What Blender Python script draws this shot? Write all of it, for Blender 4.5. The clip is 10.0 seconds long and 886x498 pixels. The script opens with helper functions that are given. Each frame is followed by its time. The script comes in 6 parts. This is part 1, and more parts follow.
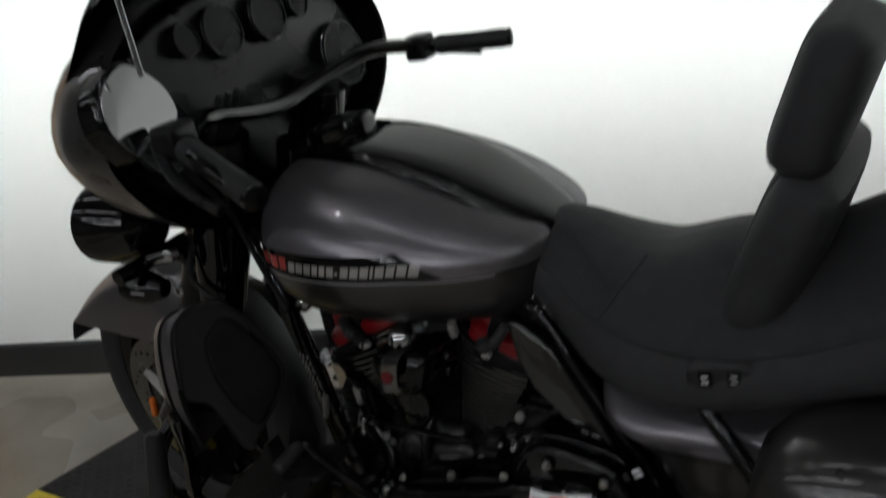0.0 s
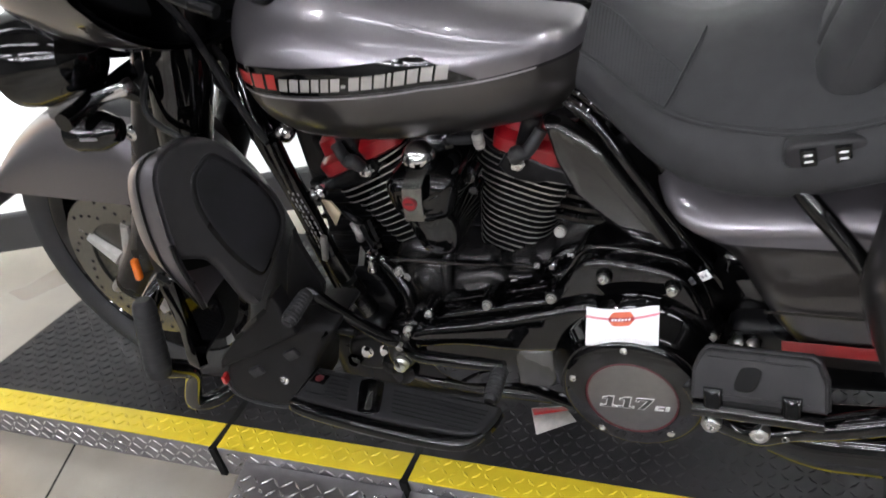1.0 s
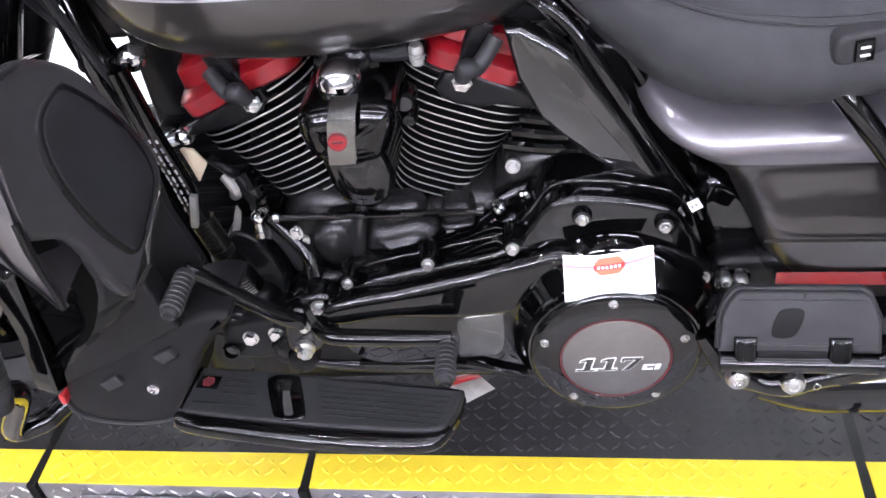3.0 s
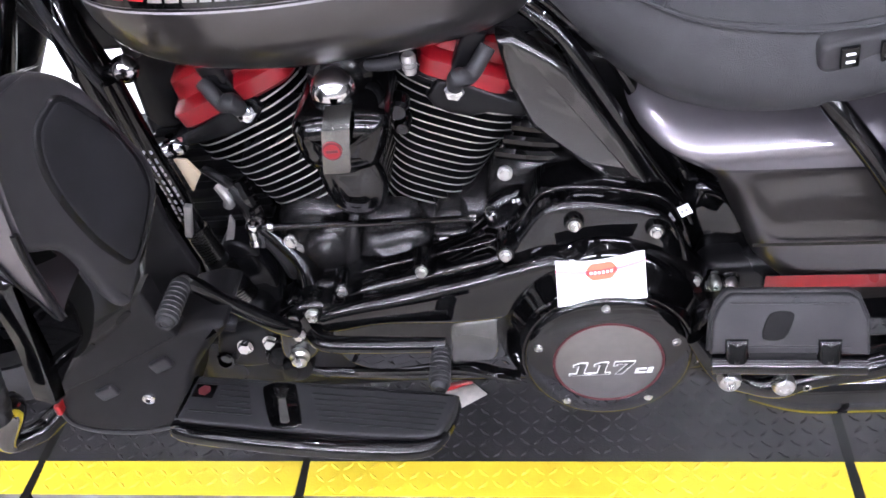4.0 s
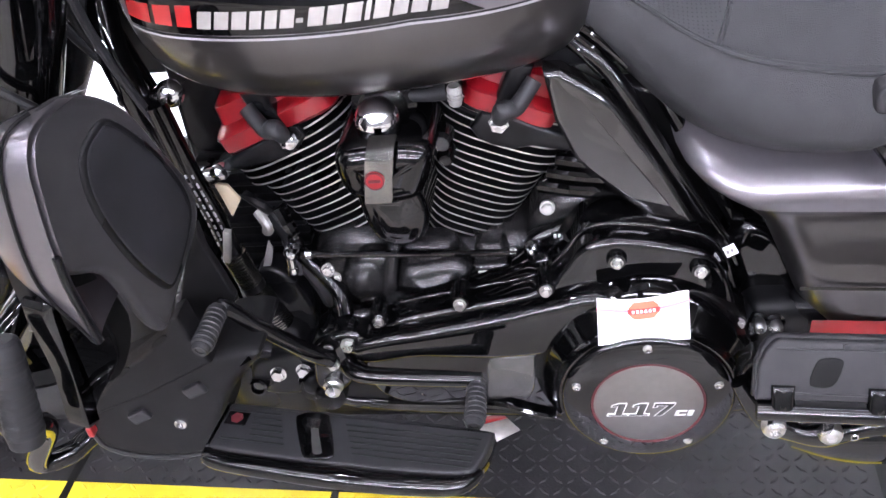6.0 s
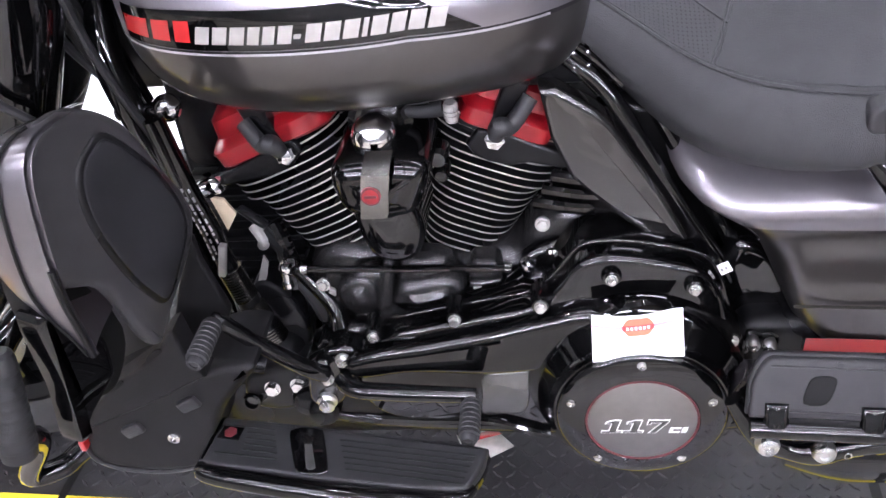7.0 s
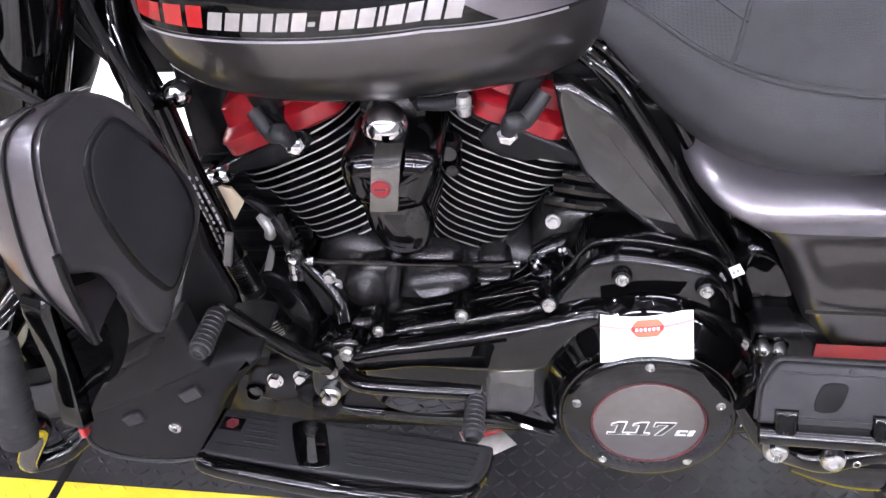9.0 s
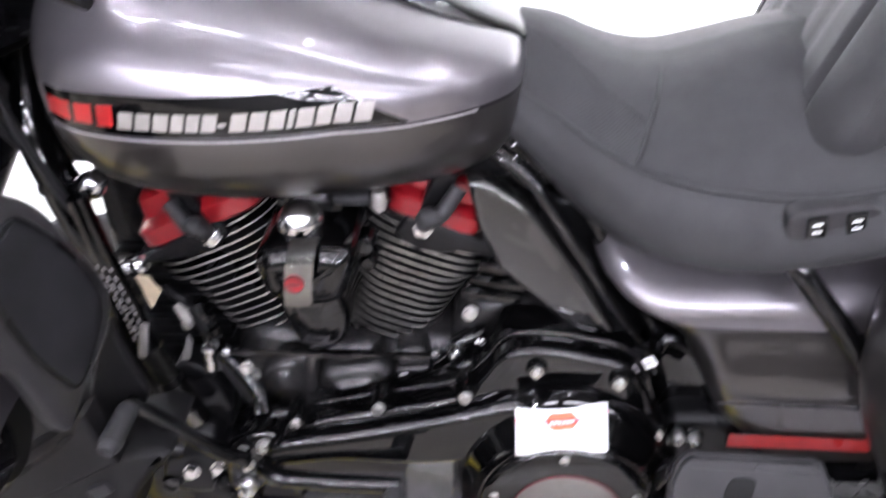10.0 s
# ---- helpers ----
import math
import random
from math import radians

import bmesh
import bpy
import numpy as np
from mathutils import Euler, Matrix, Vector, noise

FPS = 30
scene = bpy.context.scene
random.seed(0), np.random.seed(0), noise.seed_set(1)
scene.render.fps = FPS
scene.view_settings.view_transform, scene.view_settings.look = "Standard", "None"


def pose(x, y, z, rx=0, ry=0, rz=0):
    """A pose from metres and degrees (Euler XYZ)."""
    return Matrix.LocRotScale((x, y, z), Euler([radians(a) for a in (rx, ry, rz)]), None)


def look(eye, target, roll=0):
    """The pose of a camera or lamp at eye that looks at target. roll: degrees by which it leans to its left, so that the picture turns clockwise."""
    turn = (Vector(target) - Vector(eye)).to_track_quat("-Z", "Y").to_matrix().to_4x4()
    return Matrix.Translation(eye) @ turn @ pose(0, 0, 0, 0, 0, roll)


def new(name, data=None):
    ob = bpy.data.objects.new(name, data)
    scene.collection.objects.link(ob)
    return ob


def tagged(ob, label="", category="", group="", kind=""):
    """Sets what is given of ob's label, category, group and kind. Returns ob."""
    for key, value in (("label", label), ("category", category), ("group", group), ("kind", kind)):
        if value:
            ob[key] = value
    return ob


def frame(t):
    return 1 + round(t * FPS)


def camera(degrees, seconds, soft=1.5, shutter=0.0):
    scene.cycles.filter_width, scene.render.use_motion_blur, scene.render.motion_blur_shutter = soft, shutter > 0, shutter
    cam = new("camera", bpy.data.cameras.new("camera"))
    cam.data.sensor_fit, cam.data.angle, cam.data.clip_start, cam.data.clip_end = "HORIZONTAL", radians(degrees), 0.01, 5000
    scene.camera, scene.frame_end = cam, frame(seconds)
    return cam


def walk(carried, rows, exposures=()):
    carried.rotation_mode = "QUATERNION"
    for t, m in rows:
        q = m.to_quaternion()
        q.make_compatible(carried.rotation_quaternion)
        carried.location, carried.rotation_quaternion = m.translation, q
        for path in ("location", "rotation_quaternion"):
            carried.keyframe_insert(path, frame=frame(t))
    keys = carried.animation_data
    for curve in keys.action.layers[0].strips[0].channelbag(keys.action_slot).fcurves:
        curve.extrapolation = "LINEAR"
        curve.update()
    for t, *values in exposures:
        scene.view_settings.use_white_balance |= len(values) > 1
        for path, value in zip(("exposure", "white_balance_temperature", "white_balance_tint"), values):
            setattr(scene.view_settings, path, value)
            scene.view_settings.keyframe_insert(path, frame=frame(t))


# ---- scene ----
cam = camera(50.5, 10.0, shutter=0.5)
PATH = [
    (0, (0.5275, -1.1465, 1.2334), (-0.3894, 0.1933, 0.5800), -11.85),
    (0.5, (0.3854, -1.1274, 1.1834), (-0.4334, 0.1689, 0.3398), -14.62),
    (1, (0.2651, -1.1037, 1.1585), (-0.4439, 0.1793, 0.2026), -15.51),
    (1.5, (0.1658, -1.0159, 1.0978), (-0.5007, 0.2455, 0.0842), -12.55),
    (2, (0.0977, -0.9302, 1.0532), (-0.4916, 0.3335, -0.0043), -13.55),
    (2.5, (0.0031, -0.9297, 1.0485), (-0.3868, 0.3826, -0.0416), -9.58),
    (2.7, (-0.0308, -0.9419, 1.0458), (-0.3254, 0.3795, -0.0631), -9.84),
    (3.8, (-0.0551, -0.9618, 1.0517), (-0.2387, 0.3760, -0.0615), -8.45),
    (4, (-0.0531, -0.9621, 1.0530), (-0.2530, 0.3780, -0.0546), -8.84),
    (4.5, (-0.0586, -0.9613, 1.0518), (-0.3021, 0.3877, -0.0360), -9.76),
    (5, (-0.0640, -0.9547, 1.0494), (-0.3414, 0.3986, -0.0249), -9.90),
    (5.5, (-0.0659, -0.9493, 1.0500), (-0.3303, 0.4111, -0.0185), -8.96),
    (7, (-0.0663, -0.9504, 1.0538), (-0.3060, 0.4348, 0.0116), -7.56),
    (7.5, (-0.0670, -0.9490, 1.0530), (-0.3032, 0.4436, 0.0199), -6.70),
    (8, (-0.0694, -0.9493, 1.0526), (-0.3065, 0.4423, 0.0182), -5.82),
    (8.5, (-0.0713, -0.9463, 1.0501), (-0.3134, 0.4401, 0.0100), -5.80),
    (9, (-0.0744, -0.9422, 1.0477), (-0.3189, 0.4368, -0.0016), -6.17),
    (9.5, (-0.0700, -0.9377, 1.0543), (-0.3164, 0.4403, 0.0041), -6.73),
    (10, (-0.0404, -0.9240, 1.0750), (-0.1896, 0.5290, 0.1112), -3.72),
]
EXPOSURES = [(0, -3.45, 6300, 9), (0.3, -3.1, 6300, 10), (0.6, -2.2, 6300, 12), (1.0, -1.25, 6300, 13), (1.5, -0.42, 6300, 15), (2.2, -0.15, 6020, 18), (4.0, -0.07, 5880, 22), (7.0, -0.04, 5970, 22), (9.5, -0.1, 5980, 22), (10, -0.22, 6080, 21)]
walk(cam, [(t, look(eye, target, roll)) for t, eye, target, roll in PATH], EXPOSURES)

# ---- light: a showroom with rows of ceiling tubes ----
world = bpy.data.worlds.new("world")
scene.world = world
world.use_nodes = True
world.node_tree.nodes["Background"].inputs[0].default_value = (0.9, 0.95, 1.0, 1)
world.node_tree.nodes["Background"].inputs[1].default_value = 0.1

LIFT, FLOOR, ROOM_TOP = 0.03, -0.04, 2.9


# ---- materials ----
def mat(name, color, rough=0.5, metal=0.0, coat=0.0, var=0.12, scale=30.0, bump=0.0, bump_scale=200.0, flake=0.0, rvar=0.1, spec=0.5, stains=0.0):
    m = bpy.data.materials.new(name)
    m.use_nodes = True
    nt = m.node_tree
    p = nt.nodes["Principled BSDF"]
    link = nt.links.new
    geo = nt.nodes.new("ShaderNodeTexCoord")
    n1 = nt.nodes.new("ShaderNodeTexNoise")
    n1.inputs["Scale"].default_value, n1.inputs["Detail"].default_value = scale, 5
    n2 = nt.nodes.new("ShaderNodeTexNoise")
    n2.inputs["Scale"].default_value, n2.inputs["Detail"].default_value = scale * 0.12, 3
    link(geo.outputs["Object"], n1.inputs["Vector"])
    link(geo.outputs["Object"], n2.inputs["Vector"])
    add = nt.nodes.new("ShaderNodeMath")
    add.operation = "ADD"
    link(n1.outputs["Fac"], add.inputs[0])
    link(n2.outputs["Fac"], add.inputs[1])
    mr = nt.nodes.new("ShaderNodeMapRange")
    mr.inputs["From Min"].default_value, mr.inputs["From Max"].default_value = 0.7, 1.3
    mr.inputs["To Min"].default_value, mr.inputs["To Max"].default_value = 1 - var, 1 + var
    link(add.outputs[0], mr.inputs["Value"])
    mix = nt.nodes.new("ShaderNodeVectorMath")
    mix.operation = "SCALE"
    mix.inputs[0].default_value = color[:3]
    link(mr.outputs[0], mix.inputs["Scale"])
    link(mix.outputs["Vector"], p.inputs["Base Color"])
    rr = nt.nodes.new("ShaderNodeMapRange")
    rr.inputs["From Min"].default_value, rr.inputs["From Max"].default_value = 0.3, 0.7
    rr.inputs["To Min"].default_value, rr.inputs["To Max"].default_value = max(0.02, rough - rvar * rough), min(1, rough + rvar * rough)
    link(n2.outputs["Fac"], rr.inputs["Value"])
    link(rr.outputs[0], p.inputs["Roughness"])
    p.inputs["Metallic"].default_value = metal
    p.inputs["Coat Weight"].default_value = coat
    p.inputs["Coat Roughness"].default_value = 0.012
    p.inputs["Specular IOR Level"].default_value = spec
    if bump:
        n3 = nt.nodes.new("ShaderNodeTexNoise")
        n3.inputs["Scale"].default_value, n3.inputs["Detail"].default_value = bump_scale, 4
        link(geo.outputs["Object"], n3.inputs["Vector"])
        b = nt.nodes.new("ShaderNodeBump")
        b.inputs["Strength"].default_value, b.inputs["Distance"].default_value = bump, 0.002
        link(n3.outputs["Fac"], b.inputs["Height"])
        link(b.outputs["Normal"], p.inputs["Normal"])
    return m


def emitter(name, color, strength):
    m = bpy.data.materials.new(name)
    m.use_nodes = True
    p = m.node_tree.nodes["Principled BSDF"]
    p.inputs["Base Color"].default_value = (*color, 1)
    p.inputs["Emission Color"].default_value = (*color, 1)
    p.inputs["Emission Strength"].default_value = strength
    return m


SILVER = mat("silver_paint", (0.13, 0.121, 0.13), 0.35, 0.8, 1.0, 0.03, 160)
CHARCOAL = mat("charcoal_paint", (0.045, 0.042, 0.041), 0.30, 0.6, 1.0, 0.04, 160)
GLOSS = mat("gloss_black", (0.0015, 0.0015, 0.0016), 0.032, 0.0, 0.0, 0.1, 40, rvar=0.3, spec=0.48)
SATIN = mat("satin_black", (0.005, 0.005, 0.0055), 0.28, 0.0, 0.0, 0.15, 60, 0.12, 600, spec=0.2)
WRINKLE = mat("wrinkle_black", (0.011, 0.0105, 0.0105), 0.24, 0.0, 0.0, 0.2, 60, 0.22, 900, spec=0.5)
PLASTIC = mat("black_plastic", (0.025, 0.0242, 0.0255), 0.46, 0.0, 0.0, 0.22, 34, 0.25, 1400, spec=0.22)
MESHY = mat("grille_cloth", (0.011, 0.011, 0.013), 0.7, 0.0, 0.0, 0.5, 26, 0.5, 2500, spec=0.2)
# darker copy of the black plastic: weak light low down put into its colour
PLASTIC_SHADED = mat("shaded_black_plastic", (0.0075, 0.0073, 0.0077), 0.5, 0.0, 0.0, 0.3, 34, 0.2, 1400, spec=0.16)
RUBBER = mat("rubber", (0.014, 0.014, 0.015), 0.55, 0.0, 0.0, 0.15, 50, 0.2, 800, spec=0.3)
TYRE = mat("tyre_rubber", (0.014, 0.014, 0.015), 0.7, 0.0, 0.0, 0.2, 40, 0.3, 500)
LEATHER = mat("seat_leather", (0.038, 0.038, 0.0395), 0.50, 0.0, 0.0, 0.14, 40, 0.35, 800, spec=0.10)
CHROME = mat("chrome", (0.75, 0.75, 0.76), 0.08, 1.0, 0.0, 0.04, 40)
STEEL = mat("bolt_steel", (0.62, 0.62, 0.60), 0.28, 1.0, 0.0, 0.12, 200)
ALU = mat("machined_aluminium", (0.44, 0.43, 0.40), 0.30, 0.75, 0.0, 0.1, 150)
CASTALU = mat("cast_aluminium", (0.42, 0.41, 0.39), 0.5, 0.8, 0.0, 0.2, 80, 0.4, 500)
STRAP = mat("strap_metal", (0.22, 0.22, 0.21), 0.25, 1.0, 0.0, 0.1, 150)
INSERT = mat("brushed_insert", (0.20, 0.195, 0.185), 0.36, 0.9, 0.0, 0.08, 80)
PANEL = mat("panel_black", (0.006, 0.0057, 0.0055), 0.04, 0.0, 0.0, 0.1, 30, rvar=0.3, spec=0.9)
# brighter copy of the tread aluminium, the bars' highlights put into its colour
TREAD_BAR = mat("tread_bar_highlight", (0.55, 0.54, 0.54), 0.28, 1.0, 0.0, 0.15, 30)
BRUSHED = mat("dark_brushed", (0.09, 0.09, 0.085), 0.38, 0.9, 0.0, 0.1, 80)
RED = mat("red_paint", (0.20, 0.003, 0.007), 0.34, 0.0, 0.15, 0.1, 60, 0.1, 500)
STRIPE_RED = mat("stripe_red", (0.33, 0.014, 0.014), 0.3, 0.0, 0.5, 0.05, 60)
AMBER = mat("amber_lens", (0.6, 0.13, 0.01), 0.2, 0.0, 0.3, 0.05, 40)
WHITE_INK = mat("white_ink", (0.75, 0.75, 0.73), 0.4, 0.0, 0.3, 0.04, 40)
ORANGE_INK = mat("orange_ink", (0.65, 0.12, 0.05), 0.5, 0.0, 0.0, 0.05, 40)
PINK_INK = mat("pink_ink", (0.7, 0.25, 0.3), 0.5, 0.0, 0.0, 0.05, 40)
PAPER = mat("paper", (0.86, 0.86, 0.85), 0.5, 0.0, 0.0, 0.02, 40)
OLD_PAPER = mat("worn_paper", (0.55, 0.52, 0.48), 0.7, 0.0, 0.0, 0.25, 60)
FLAT_GREY = mat("grey_flat", (0.10, 0.10, 0.095), 0.22, 0.7, 0.0, 0.35, 45, 0.05, 300)
PIPE = mat("header_steel", (0.16, 0.155, 0.15), 0.22, 1.0, 0.0, 0.2, 60)
SILVER_INK = mat("silver_ink", (0.36, 0.345, 0.32), 0.35, 0.3, 0.4, 0.12, 90)
BOOT = mat("boot_rubber", (0.024, 0.024, 0.025), 0.5, 0.0, 0.0, 0.15, 60, 0.2, 700, spec=0.3)
CREAM = mat("cream_card", (0.62, 0.52, 0.36), 0.7, 0.0, 0.0, 0.12, 50)
STITCH = mat("dark_thread", (0.016, 0.016, 0.017), 0.6, 0.0, 0.0, 0.1, 60)
GREY_INK = mat("grey_ink", (0.3, 0.29, 0.3), 0.4, 0.0, 0.3, 0.05, 40)
DARK_RED = mat("dark_red", (0.075, 0.008, 0.012), 0.4, 0.0, 0.2, 0.08, 40)
GLASSY = mat("dark_glass", (0.008, 0.008, 0.009), 0.06, 0.0, 0.0, 0.05, 40, spec=0.3)
MIRROR = mat("mirror_glass", (0.85, 0.86, 0.87), 0.02, 1.0, 0.0, 0.0, 10, rvar=0)
DECK = mat("deck_black", (0.026, 0.025, 0.026), 0.66, 0.0, 0.0, 0.30, 18, 0.25, 300, spec=0.09)
YELLOW = mat("safety_yellow", (0.80, 0.62, 0.03), 0.42, 0.0, 0.0, 0.08, 22, 0.15, 300)
TREAD_SILVER = mat("tread_aluminium", (0.36, 0.35, 0.36), 0.40, 0.9, 0.0, 0.18, 20, 0.2, 250)
# black joint rubber; also paints the shade inside vent, slots and holes
RUBBER_AND_SHADE = mat("joint_rubber_and_shade", (0.006, 0.006, 0.006), 0.6, 0.0, 0.0, 0.2, 40, spec=0.12)
CONCRETE = mat("sealed_concrete", (0.33, 0.30, 0.25), 0.28, 0.0, 0.0, 0.16, 7, 0.12, 60, rvar=0.35)
WALL = mat("white_wall", (0.82, 0.83, 0.80), 0.7, 0.0, 0.0, 0.02, 3, 0.1, 120)
BASE = mat("black_baseboard", (0.012, 0.012, 0.013), 0.45, 0.0, 0.0, 0.15, 20)
CEIL = mat("ceiling_board", (0.25, 0.25, 0.245), 0.9, 0.0, 0.0, 0.06, 10)
GREYWALL = mat("grey_wall", (0.13, 0.13, 0.125), 0.8, 0.0, 0.0, 0.05, 3)
DOORWAY_TAN = mat("warm_doorway_tan", (0.5, 0.33, 0.2), 0.5, 0.0, 0.0, 0.15, 8)
TUBE_HALF = (0.028, 0.038, 0.026, 0.026, 0.026)
# glow of the added strips that whiten the wall
ADDED_WALL_GLOW = emitter("added_wall_glow", (0.98, 1.0, 0.97), 1500.0)
TUBES = [emitter("light_tube", (0.97, 0.97, 1.0), e) for e in (54.0, 60.0, 170.0, 330.0, 400.0)]


# ---- mesh helpers ----
def finish(bm, smooth=35):
    bmesh.ops.recalc_face_normals(bm, faces=bm.faces)
    for f in bm.faces:
        f.smooth = True
    if smooth:
        lim = radians(smooth)
        for e in bm.edges:
            if len(e.link_faces) == 2 and e.calc_face_angle(0) > lim:
                e.smooth = False
    return bm


def part(name, bm, material, parent=None, label="", smooth=35):
    finish(bm, smooth)
    me = bpy.data.meshes.new(name)
    bm.to_mesh(me)
    bm.free()
    for m in material if isinstance(material, (list, tuple)) else (material,):
        me.materials.append(m)
    ob = new(name, me)
    if parent:
        ob.parent = parent
    if label:
        tagged(ob, label)
    return ob


def empty(name, place=(0, 0, 0), label="", category="", group=""):
    ob = new(name)
    ob.location = place
    return tagged(ob, label, category, group)


def spline(pts, n=6, closed=False):
    """Catmull-Rom through the points."""
    pts = [Vector(p) for p in pts]
    k = len(pts)
    out = []
    for i in range(k if closed else k - 1):
        if closed:
            a, b, c, d = (pts[(i + j) % k] for j in (-1, 0, 1, 2))
        else:
            a, b, c, d = pts[max(i - 1, 0)], pts[i], pts[i + 1], pts[min(i + 2, k - 1)]
        for j in range(n):
            t = j / n
            out.append(0.5 * (2 * b + (c - a) * t + (2 * a - 5 * b + 4 * c - d) * t * t + (3 * b - a - 3 * c + d) * t ** 3))
    if not closed:
        out.append(pts[-1])
    return out


def loft(rings, closed=True, cap=True, bm=None):
    bm = bm or bmesh.new()
    rows = [[bm.verts.new(v) for v in r] for r in rings]
    n = len(rows[0])
    for a, b in zip(rows, rows[1:]):
        for i in range(n if closed else n - 1):
            j = (i + 1) % n
            bm.faces.new((a[i], a[j], b[j], b[i]))
    if cap and closed:
        bm.faces.new(rows[0])
        bm.faces.new(rows[-1][::-1])
    return bm


def tube(pts, r, n=12, smooth=0, closed=False, bm=None):
    """A swept tube; r is a number or one radius for each point."""
    pts = [Vector(p) for p in pts]
    rad = list(r) if isinstance(r, (list, tuple)) else [r] * len(pts)
    if smooth:
        rad = [x.x for x in spline([(q, 0, 0) for q in rad], smooth)]
        pts = spline(pts, smooth)
    rings, up = [], None
    for i, p in enumerate(pts):
        d = (pts[min(i + 1, len(pts) - 1)] - pts[max(i - 1, 0)]).normalized()
        if up is None:
            up = d.orthogonal().normalized()
        up = (up - d * up.dot(d)).normalized()
        side = d.cross(up)
        rings.append([p + (up * math.cos(a) + side * math.sin(a)) * rad[i] for a in (2 * math.pi * k / n for k in range(n))])
    return loft(rings, bm=bm)


def disc_stack(origin, axis, profile, n=32, bm=None):
    """Turned shape: (distance along the axis, radius) rows."""
    o, a = Vector(origin), Vector(axis).normalized()
    u = a.orthogonal().normalized()
    w = a.cross(u)
    rings = [[o + a * s + (u * math.cos(t) + w * math.sin(t)) * r for t in (2 * math.pi * k / n for k in range(n))] for s, r in profile]
    return loft(rings, bm=bm)


def outline(pts, n=5):
    return [(v.x, v.y) for v in spline([(x, y, 0) for x, y in pts], n, True)]


def inset(poly, d):
    """Moves a closed outline inwards by d."""
    k = len(poly)
    area = sum(poly[i][0] * poly[(i + 1) % k][1] - poly[(i + 1) % k][0] * poly[i][1] for i in range(k))
    s = 1 if area > 0 else -1
    out = []
    for i in range(k):
        (ax, ay), (bx, by), (cx, cy) = poly[i - 1], poly[i], poly[(i + 1) % k]
        tx, ty = cx - ax, cy - ay
        l = math.hypot(tx, ty) or 1
        out.append((bx - s * ty / l * d, by + s * tx / l * d))
    return out


def pillow(poly, depth, bev, m=None, steps=4, crown=0.0, bm=None):
    """A plate with a rounded front edge. poly lies in the local xy plane, its front looks along +z."""
    m = m or Matrix.Identity(4)
    rings = [[m @ Vector((x, y, -depth)) for x, y in poly], [m @ Vector((x, y, -bev)) for x, y in poly]]
    for k in range(1, steps + 1):
        a = math.pi / 2 * k / steps
        rings.append([m @ Vector((x, y, -bev + bev * math.sin(a))) for x, y in inset(poly, bev * (1 - math.cos(a)))])
    if crown:
        base = inset(poly, bev)
        cx, cy = sum(p[0] for p in base) / len(base), sum(p[1] for p in base) / len(base)
        for f in (0.85, 0.65, 0.4, 0.15):
            rings.append([m @ Vector((cx + (x - cx) * f, cy + (y - cy) * f, crown * (1 - f * f))) for x, y in base])
    return loft(rings, bm=bm)


def side_plane(y, slope=None):
    """Local (x, y, z) to world: x stays x, y becomes the height, the front looks along -y."""
    return Matrix(((1, 0, 0, 0), (0, 0, -1, y), (0, 1, 0, 0), (0, 0, 0, 1)))


def box(lo, hi, bev=0.0, bm=None, m=None):
    bm2 = bmesh.new()
    bmesh.ops.create_cube(bm2, size=1)
    for v in bm2.verts:
        v.co = Vector([(lo[i] + hi[i]) / 2 + v.co[i] * (hi[i] - lo[i]) for i in range(3)])
    if bev:
        bmesh.ops.bevel(bm2, geom=bm2.edges[:], offset=bev, segments=3, profile=0.5, affect="EDGES")
    if m:
        bm2.transform(m)
    if bm:
        me = bpy.data.meshes.new("t")
        bm2.to_mesh(me)
        bm.from_mesh(me)
        bpy.data.meshes.remove(me)
        bm2.free()
        return bm
    return bm2


def superring(cx, cz, w, up, down, n=40, e_up=2.3, e_down=2.6, x=0.0):
    """A section across the bike at x: half width w, heights above and below cz."""
    out = []
    for k in range(n):
        a = 2 * math.pi * k / n
        c, s = math.cos(a), math.sin(a)
        e = e_up if s >= 0 else e_down
        h = up if s >= 0 else down
        out.append(Vector((x, cx + w * math.copysign(abs(c) ** (2 / e), c), cz + h * math.copysign(abs(s) ** (2 / e), s))))
    return out


def lerp_rows(rows, x):
    for a, b in zip(rows, rows[1:]):
        if x <= b[0]:
            t = (x - a[0]) / (b[0] - a[0])
            t = max(0.0, min(1.0, t))
            return [p + (q - p) * t for p, q in zip(a, b)]
    return list(rows[-1])


def smooth_rows(rows, n=4):
    """Catmull-Rom over rows of numbers."""
    out = []
    k = len(rows)
    for i in range(k - 1):
        a, b, c, d = rows[max(i - 1, 0)], rows[i], rows[i + 1], rows[min(i + 2, k - 1)]
        for j in range(n):
            t = j / n
            out.append([0.5 * (2 * q + (r - p) * t + (2 * p - 5 * q + 4 * r - s) * t * t + (3 * q - p - 3 * r + s) * t ** 3) for p, q, r, s in zip(a, b, c, d)])
    out.append(list(rows[-1]))
    return out


def bolt(name, at, axis, r, h, parent, material=None, head="hex", label=""):
    a = Vector(axis).normalized()
    n = 6 if head == "hex" else 20
    if head == "hex":
        bm = disc_stack(at, a, [(-0.004, r * 1.25), (0.001, r * 1.25), (0.0015, r * 1.22)], 20)
        disc_stack(at, a, [(0.0, r), (h * 0.85, r), (h, r * 0.85)], 6, bm)
    else:
        bm = disc_stack(at, a, [(-0.004, r), (h * 0.3, r), (h * 0.75, r * 0.86), (h, r * 0.5), (h * 1.02, r * 0.45), (h * 0.6, r * 0.42)], n)
    return part(name, bm, material or STEEL, parent, label)


# ---- setting ----
def wall_y(x):
    return 0.97 + 0.26 * x


